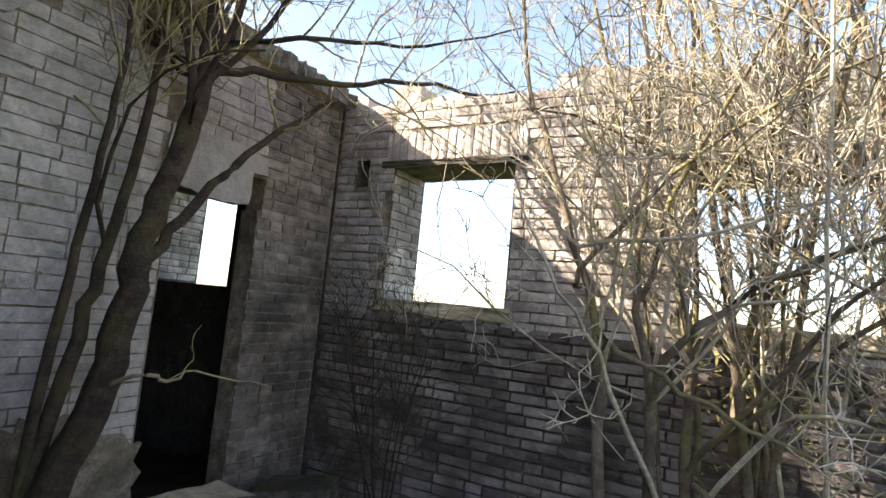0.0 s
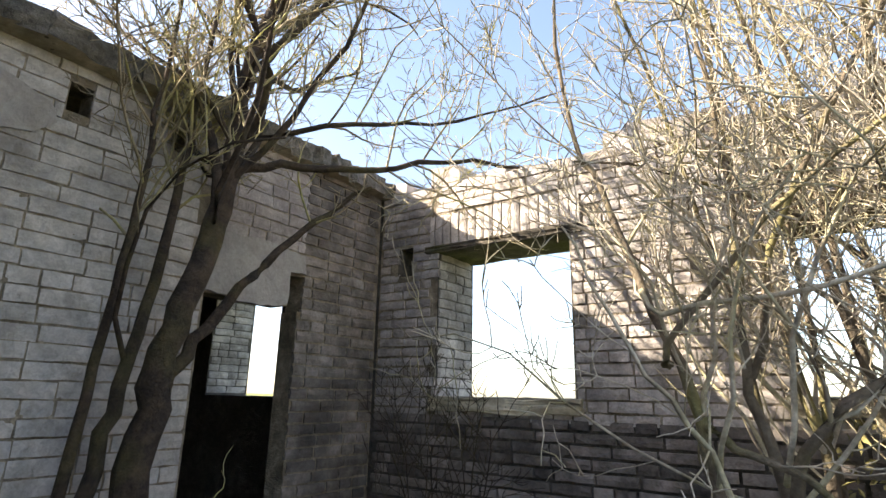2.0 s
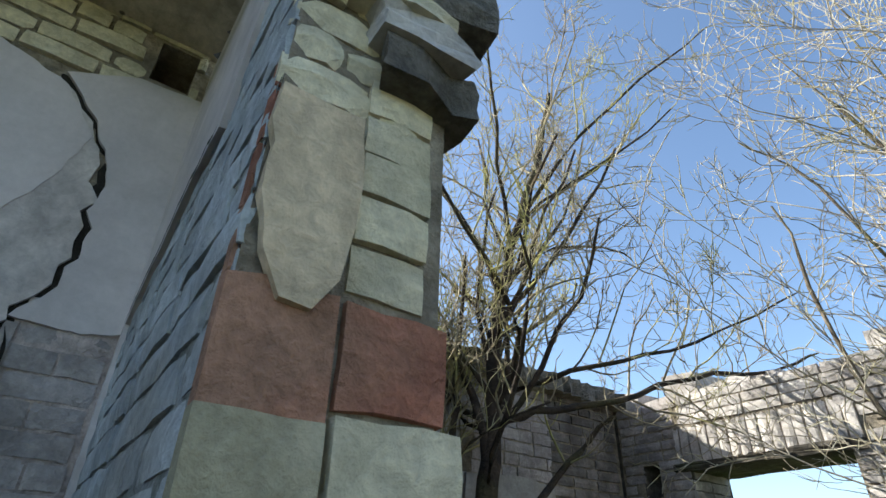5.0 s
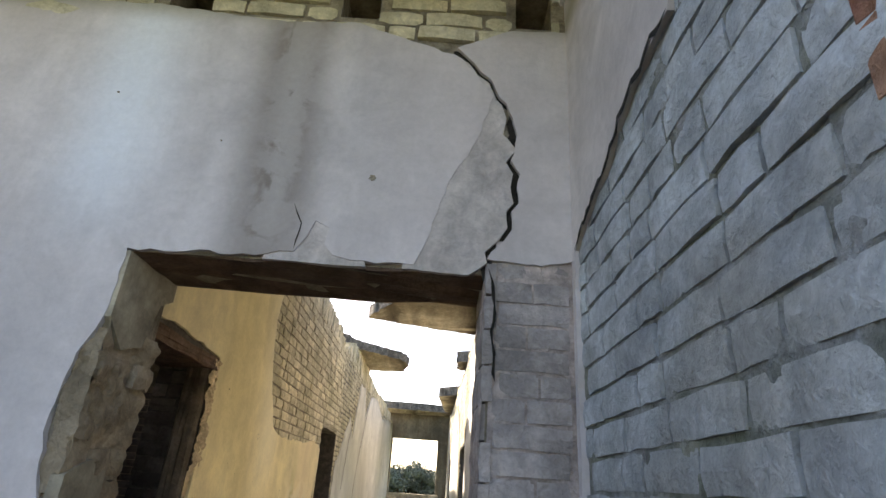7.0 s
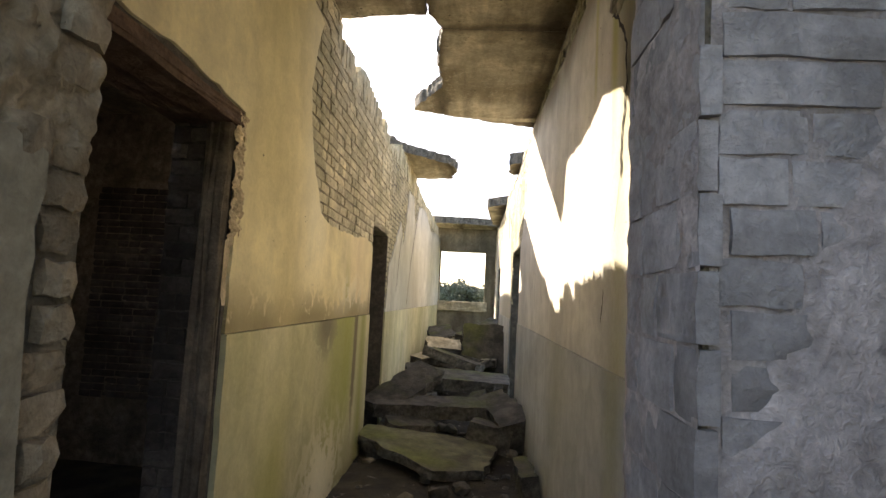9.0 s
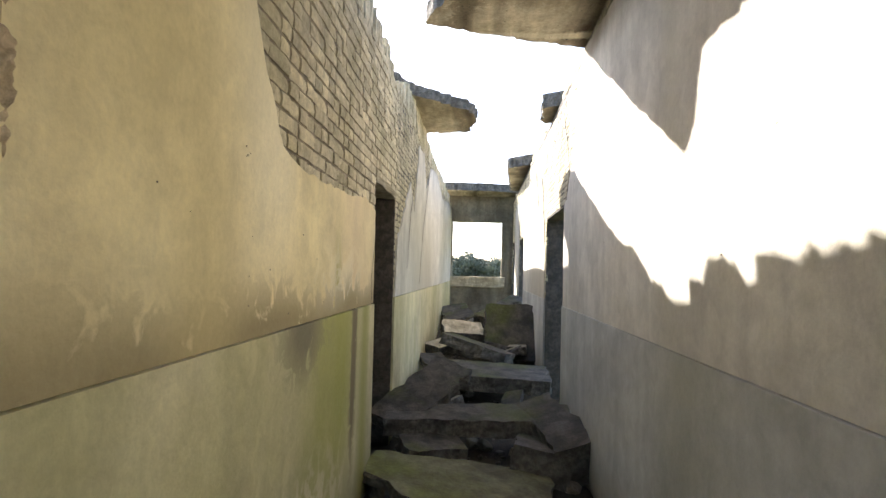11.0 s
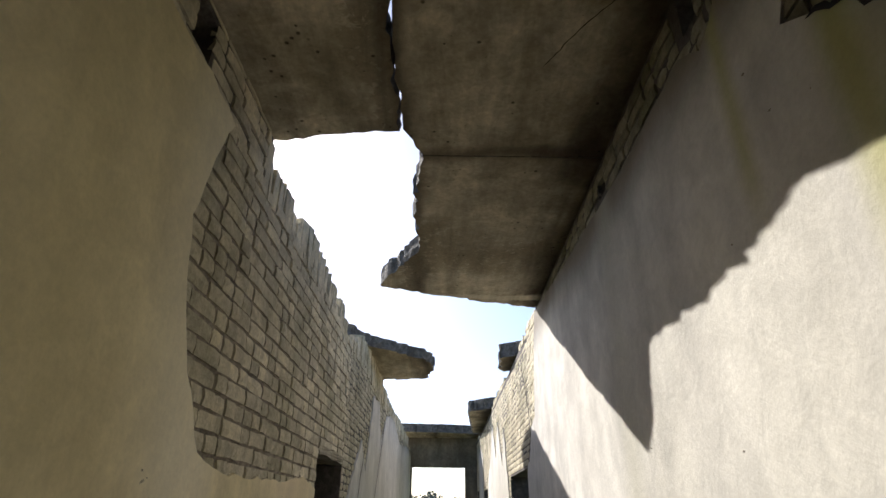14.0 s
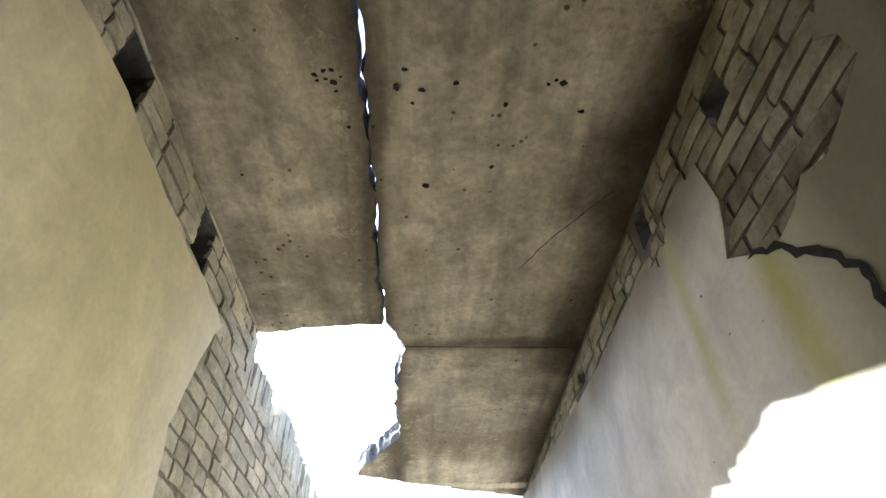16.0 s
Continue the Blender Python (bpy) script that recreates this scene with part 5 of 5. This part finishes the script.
def ledge(name, place, size, seed, label, mat):
    rnd = random.Random(seed)
    bm = bmesh.new()
    outline = ragged([(-size[0] / 2, -size[1] / 2), (size[0] / 2, -size[1] / 2), (size[0] / 2, size[1] / 2), (-size[0] / 2, size[1] / 2)], 0.014, 0.05, seed)
    plate(bm, outline, lambda u, v, w: (place[0] + u, place[1] + v, place[2] + w), size[2], 0.008, seed, 0, 3)
    return tagged(part(name, bm, mat), label, "stone", kind="structure")


ledge("wall_ledge_low", (1.79, -1.03, 2.50), (0.15, 0.13, 0.075), 91, "projecting dark-bottomed stone at the broken wall end", CONCRETE_EDGE)
ledge("wall_ledge_mid", (1.775, -1.04, 2.575), (0.17, 0.13, 0.06), 93, "loose pale brick at the broken wall end", BRICK_WHITE)
ledge("wall_ledge_high", (1.77, -1.02, 2.68), (0.24, 0.2, 0.10), 92, "projecting slab end at the broken wall end", CONCRETE_EDGE)
ledge("wall_ledge_top", (1.72, -1.02, 2.635), (0.22, 0.16, 0.045), 95, "loose pale brick at the broken wall end", BRICK_SAND)
coat("plaster_end_tongue", "y", -1.058, -1, [(1.598, 2.42), (1.60, 2.30), (1.615, 2.20), (1.64, 2.155), (1.675, 2.15), (1.70, 2.19), (1.712, 2.30), (1.705, 2.42)], PLASTER_END, "tongue of cream plaster on the wall's broken end", 0.016, 0.004, 94, (), 0.03)

# ---- bricks ----
brick_face(wall_part, "x", 1.604, -1, -1.05, 0.0, 0.9, 3.38, mat=BRICK_BLUE, course=0.069, length=LONG, proud=0.012, near=(-0.9, 2.0), seed=1, loose=0.0025, worn=0.65, gap=0.0095, headers=0.2, keep=lambda u, z: u < -0.03)
brick_face(wall_part, "y", -1.05, -1, 1.59, 1.712, 1.2, 2.04, mat=BRICK_SAND, course=0.085, length=0.122, proud=0.022, seed=2, headers=0, stagger=0, loose=0.006, worn=0.45, gap=0.005)
brick_face(wall_part, "y", -1.05, -1, 1.715, 1.87, 1.2, 2.05, mat=BRICK_SAND, course=0.086, length=0.15, proud=0.022, seed=3, headers=0, stagger=0, loose=0.010, worn=0.45, gap=0.005)
brick_face(wall_part, "y", -1.05, -1, 1.592, 1.714, 2.045, 2.17, mat=BRICK_RED, course=0.135, length=0.122, proud=0.016, seed=4, headers=0, stagger=0, worn=0.45, gap=0.005)
brick_face(wall_part, "y", -1.05, -1, 1.716, 1.85, 2.065, 2.17, mat=BRICK_RED, course=0.115, length=0.14, proud=0.012, seed=5, headers=0, stagger=0, worn=0.45, gap=0.005)
brick_face(wall_part, "y", -1.05, -1, 1.716, 1.822, 2.19, 2.49, mat=BRICK_SAND, course=0.066, length=0.104, proud=0.014, seed=6, headers=0, stagger=0, loose=0.006, worn=0.7, gap=0.006)
brick_face(wall_part, "y", -1.05, -1, 1.594, 1.714, 2.18, 2.44, mat=BRICK_RED, course=0.085, length=0.122, proud=0.003, seed=7, headers=0, stagger=0, loose=0.002)
brick_face(wall_part, "y", -1.05, -1, 1.594, 1.80, 2.44, 3.38, mat=BRICK_SAND, course=COURSE, length=0.15, proud=0.016, seed=8, loose=0.012, worn=1.4)
brick_face(wall_cross, "y", 0.016, -1, 1.375, 1.58, 0.9, 2.46, mat=BRICK_ASH, course=COURSE, length=0.21, proud=0.012, seed=10, headers=0.5, loose=0.003, worn=0.7, gap=0.007)
brick_face(wall_cross, "y", 0.016, -1, -1.0, 1.58, 3.2, 3.46, P_SOCKETS, mat=BRICK_SAND, course=0.064, length=0.2, proud=0.014, near=(0.8, 3.4), seed=11, loose=0.010, worn=0.9, gap=0.013)
brick_face(wall_cross, "x", 0.36, 1, 0.0, 0.3, 0.1, 2.36, mat=BRICK_CLAY, course=0.075, length=0.2, proud=0.024, seed=12, loose=0.018, worn=1.6, gap=0.016, keep=lambda u, z: z < 2.16 and (u > 0.19 or z > 1.84))
brick_face(wall_cross, "y", 0.016, -1, 0.262, 0.36, 0.1, 2.2, mat=BRICK_CLAY, course=0.075, length=0.16, proud=0.013, seed=13, loose=0.004, worn=1.6, gap=0.015, keep=lambda u, z: 1.72 < z < 2.2)
brick_face(wall_cross, "x", 1.36, -1, 0.0, 0.3, 0.3, 2.38, mat=BRICK_ASH, course=COURSE * 1.5, length=0.15, proud=0.016, seed=14, loose=0.002, headers=0.3, worn=0.5, gap=0.006)
brick_face(wall_west, "y", 1.71, -1, -0.298, -0.13, 0.1, 2.36, mat=BRICK_DIM, course=0.075, length=0.16, proud=0.016, seed=26, headers=0.4, loose=0.008, worn=1.2)
brick_face(wall_west, "x", -0.014, 1, 2.6, 6.17, 2.04, 3.42, L_DOORS, mat=BRICK_SAND, course=0.0753, length=0.235, proud=0.012, near=(3.8, 2.7), seed=20, loose=0.005, gap=0.013, headers=0.45, worn=0.8)
brick_face(wall_west, "x", -0.014, 1, 6.17, 16.2, 1.5, 3.5, mat=BRICK_SAND, course=COURSE, length=LONG, proud=0.008, near=(7.5, 2.6), seed=21, limit=0)
brick_face(wall_west, "x", -0.014, 1, 0.3, 3.3, 3.43, 3.72, W_SOCKETS, mat=BRICK_SAND, course=0.072, length=LONG, proud=0.013, near=(2.2, 3.5), seed=22, loose=0.006, worn=0.8, gap=0.012)
brick_face(wall_east, "x", W + 0.014, -1, 0.3, 2.3, 2.9, 3.7, E_SOCKETS, mat=BRICK_MOSS, course=0.068, length=LONG, proud=0.012, near=(1.8, 3.3), seed=23, loose=0.004, worn=0.8, gap=0.012)
# The courses below the slabs are darker than those beyond them.
brick_face(wall_east, "x", W + 0.014, -1, 2.3, 5.95, 3.3, 3.7, E_SOCKETS, mat=BRICK_MOSS, course=0.068, length=LONG, proud=0.010, near=(2.6, 3.5), seed=27, loose=0.005, gap=0.012)
brick_face(wall_east, "x", W + 0.014, -1, 5.95, 6.6, 2.4, 3.7, E_SOCKETS, mat=BRICK_SAND, course=COURSE, length=LONG, proud=0.008, near=(2.6, 3.5), seed=25, loose=0.004)
brick_face(wall_east, "x", W + 0.014, -1, 6.0, 16.2, 1.4, 3.6, R_DOORS, mat=BRICK_SAND, course=COURSE, length=LONG, proud=0.008, near=(7.0, 3.0), seed=24, limit=0)
brick_face(wall_north, "y", NY + 0.014, -1, 2.14, EX, 0.2, 3.02, N_DOOR + N_SOCKETS, mat=BRICK_WHITE, course=0.073, length=0.24, proud=0.012, near=(3.0, 2.2), seed=30, worn=0.7, keep=lambda u, z: u < 3.55)
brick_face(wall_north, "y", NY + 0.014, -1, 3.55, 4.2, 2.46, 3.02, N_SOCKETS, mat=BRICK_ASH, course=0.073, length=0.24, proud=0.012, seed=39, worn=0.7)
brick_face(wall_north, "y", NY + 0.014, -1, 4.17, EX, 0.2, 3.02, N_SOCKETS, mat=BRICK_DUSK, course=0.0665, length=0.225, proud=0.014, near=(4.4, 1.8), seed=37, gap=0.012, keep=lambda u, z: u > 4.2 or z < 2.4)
brick_face(wall_pil, "y", 0.85, -1, 1.97, 2.14, 1.0, 3.06, mat=BRICK_WHITE, course=0.073, length=0.17, proud=0.014, seed=31)
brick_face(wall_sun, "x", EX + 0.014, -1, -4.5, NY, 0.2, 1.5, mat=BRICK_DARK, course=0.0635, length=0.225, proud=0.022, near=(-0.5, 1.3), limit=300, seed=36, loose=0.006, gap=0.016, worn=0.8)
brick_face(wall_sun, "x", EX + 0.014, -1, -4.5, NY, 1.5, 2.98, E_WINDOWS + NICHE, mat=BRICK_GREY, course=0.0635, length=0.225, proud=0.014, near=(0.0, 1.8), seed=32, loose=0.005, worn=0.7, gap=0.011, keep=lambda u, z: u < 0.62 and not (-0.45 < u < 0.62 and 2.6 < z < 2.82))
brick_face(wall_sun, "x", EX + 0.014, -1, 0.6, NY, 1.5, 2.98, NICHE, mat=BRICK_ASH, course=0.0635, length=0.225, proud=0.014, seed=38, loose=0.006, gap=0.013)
brick_face(wall_sun, "x", EX + 0.014, -1, -0.45, 0.62, 2.6, 2.82, mat=BRICK_GREY, course=0.22, length=0.064, proud=0.016, seed=33, headers=0)
brick_face(wall_sun, "y", 0.54, -1, EX + 0.02, EX + 0.43, 1.62, 2.56, mat=BRICK_GREY, course=0.0635, length=0.2, proud=0.012, seed=34)
brick_face(wall_sun, "y", 3.03, -1, EX + 0.02, EX + 0.43, 1.62, 2.56, mat=BRICK_GREY, course=0.0635, length=0.2, proud=0.012, seed=35)

# Side room bricks take the colour that already holds the room's shade.
brick_face(wall_side, "x", -2.98, 1, 0.3, 4.2, 0.1, 3.2, mat=BRICK_DIM, course=COURSE, length=LONG, proud=0.012, near=(2.4, 1.6), limit=200, seed=40, loose=0.006)
brick_face(wall_side_cross, "y", 4.2, -1, -2.4, -0.32, 0.6, 2.5, mat=BRICK_DIM, course=COURSE, length=LONG, proud=0.012, near=(-1.2, 1.6), limit=300, seed=41, loose=0.006)

def smear(parent, name, axis, face, out, u0, u1, z0, z1, level, amp, mat, step=0.011, scale=16.0, seed=1, holes=(), lift=None):
    """Uneven mortar over a brick face: it fills the joints here and there and runs over the edges of the bricks."""
    nu, nz = max(2, int((u1 - u0) / step)), max(2, int((z1 - z0) / step))
    verts, faces = [], []
    for k in range(nz + 1):
        for i in range(nu + 1):
            u, z = u0 + (u1 - u0) * i / nu, z0 + (z1 - z0) * k / nz
            q = Vector((u, z, seed * 3.7))
            h = level + amp * (0.9 * noise.noise(q * scale * 0.45) + 0.7 * noise.noise(q * scale * 1.6) + 0.45 * noise.noise(q * scale * 4.5))
            h = h + lift(u, z, h) if lift else h
            h = max(h, 0.001)
            verts.append((face + out * h, u, z) if axis == "x" else (u, face + out * h, z))
    for k in range(nz):
        for i in range(nu):
            u, z = u0 + (u1 - u0) * (i + 0.5) / nu, z0 + (z1 - z0) * (k + 0.5) / nz
            if not any(a < u < b and c < z < d for a, b, c, d in holes):
                n = k * (nu + 1) + i
                faces.append((n, n + 1, n + nu + 2, n + nu + 1))
    data = bpy.data.meshes.new(name)
    data.from_pydata(verts, [], faces)
    data.materials.append(mat)
    for f in data.polygons:
        f.use_smooth = True
    ob = new(name, data)
    ob.parent = parent
    return ob


def low_render(u, z, h):
    """Rough render that covers the lower part of the jamb, up to a slanting edge."""
    edge = 1.50 + max(0.0, u - 1.40) * 2.4 + 0.10 * noise.noise(Vector((u * 9, z * 9, 4)))
    return max(0.0, min(0.011, (edge - z) * 0.09))


smear(wall_part, "mortar", "x", 1.604, -1, -1.05, 0.0, 0.9, 3.38, 0.0038, 0.0052, MORTAR_MOSS, 0.010, 16, 1)
smear(wall_part, "mortar", "y", -1.05, -1, 1.60, 1.84, 1.2, 3.38, 0.000, 0.0035, MORTAR, 0.008, 16, 2)
smear(wall_cross, "mortar", "y", 0.016, -1, 1.365, 1.585, 0.9, 2.44, 0.0052, 0.0032, RENDER, 0.006, 18, 3, (), low_render)
smear(wall_cross, "mortar", "x", 1.36, -1, 0.0, 0.3, 0.3, 2.38, 0.0115, 0.006, RENDER, 0.007, 12, 4)
smear(wall_cross, "mortar", "x", 0.36, 1, 0.004, 0.3, 1.82, 2.2, 0.018, 0.026, BRICK_CLAY, 0.008, 9, 5)
smear(wall_cross, "mortar", "y", 0.016, -1, 0.325, 0.385, 1.78, 2.17, 0.010, 0.022, BRICK_CLAY, 0.008, 9, 6)
smear(wall_west, "mortar", "x", -0.014, 1, 2.6, 6.17, 2.04, 3.42, -0.001, 0.0035, MORTAR, 0.014, 14, 7, L_DOORS)
smear(wall_north, "mortar", "y", NY + 0.014, -1, 2.14, 4.13, 0.2, 3.02, 0.001, 0.0055, MORTAR, 0.014, 14, 9, N_DOOR + N_SOCKETS)
smear(wall_sun, "mortar", "x", EX + 0.014, -1, -3.5, NY, 1.5, 2.98, 0.0, 0.0045, MORTAR, 0.018, 13, 10, E_WINDOWS + NICHE)
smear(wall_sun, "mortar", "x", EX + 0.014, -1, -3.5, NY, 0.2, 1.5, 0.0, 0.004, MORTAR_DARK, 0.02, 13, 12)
smear(wall_west, "broken_plaster_edge", "x", -0.014, 1, 1.69, 1.785, 1.55, 2.42, 0.008, 0.030, PLASTER_END, 0.006, 14, 11)
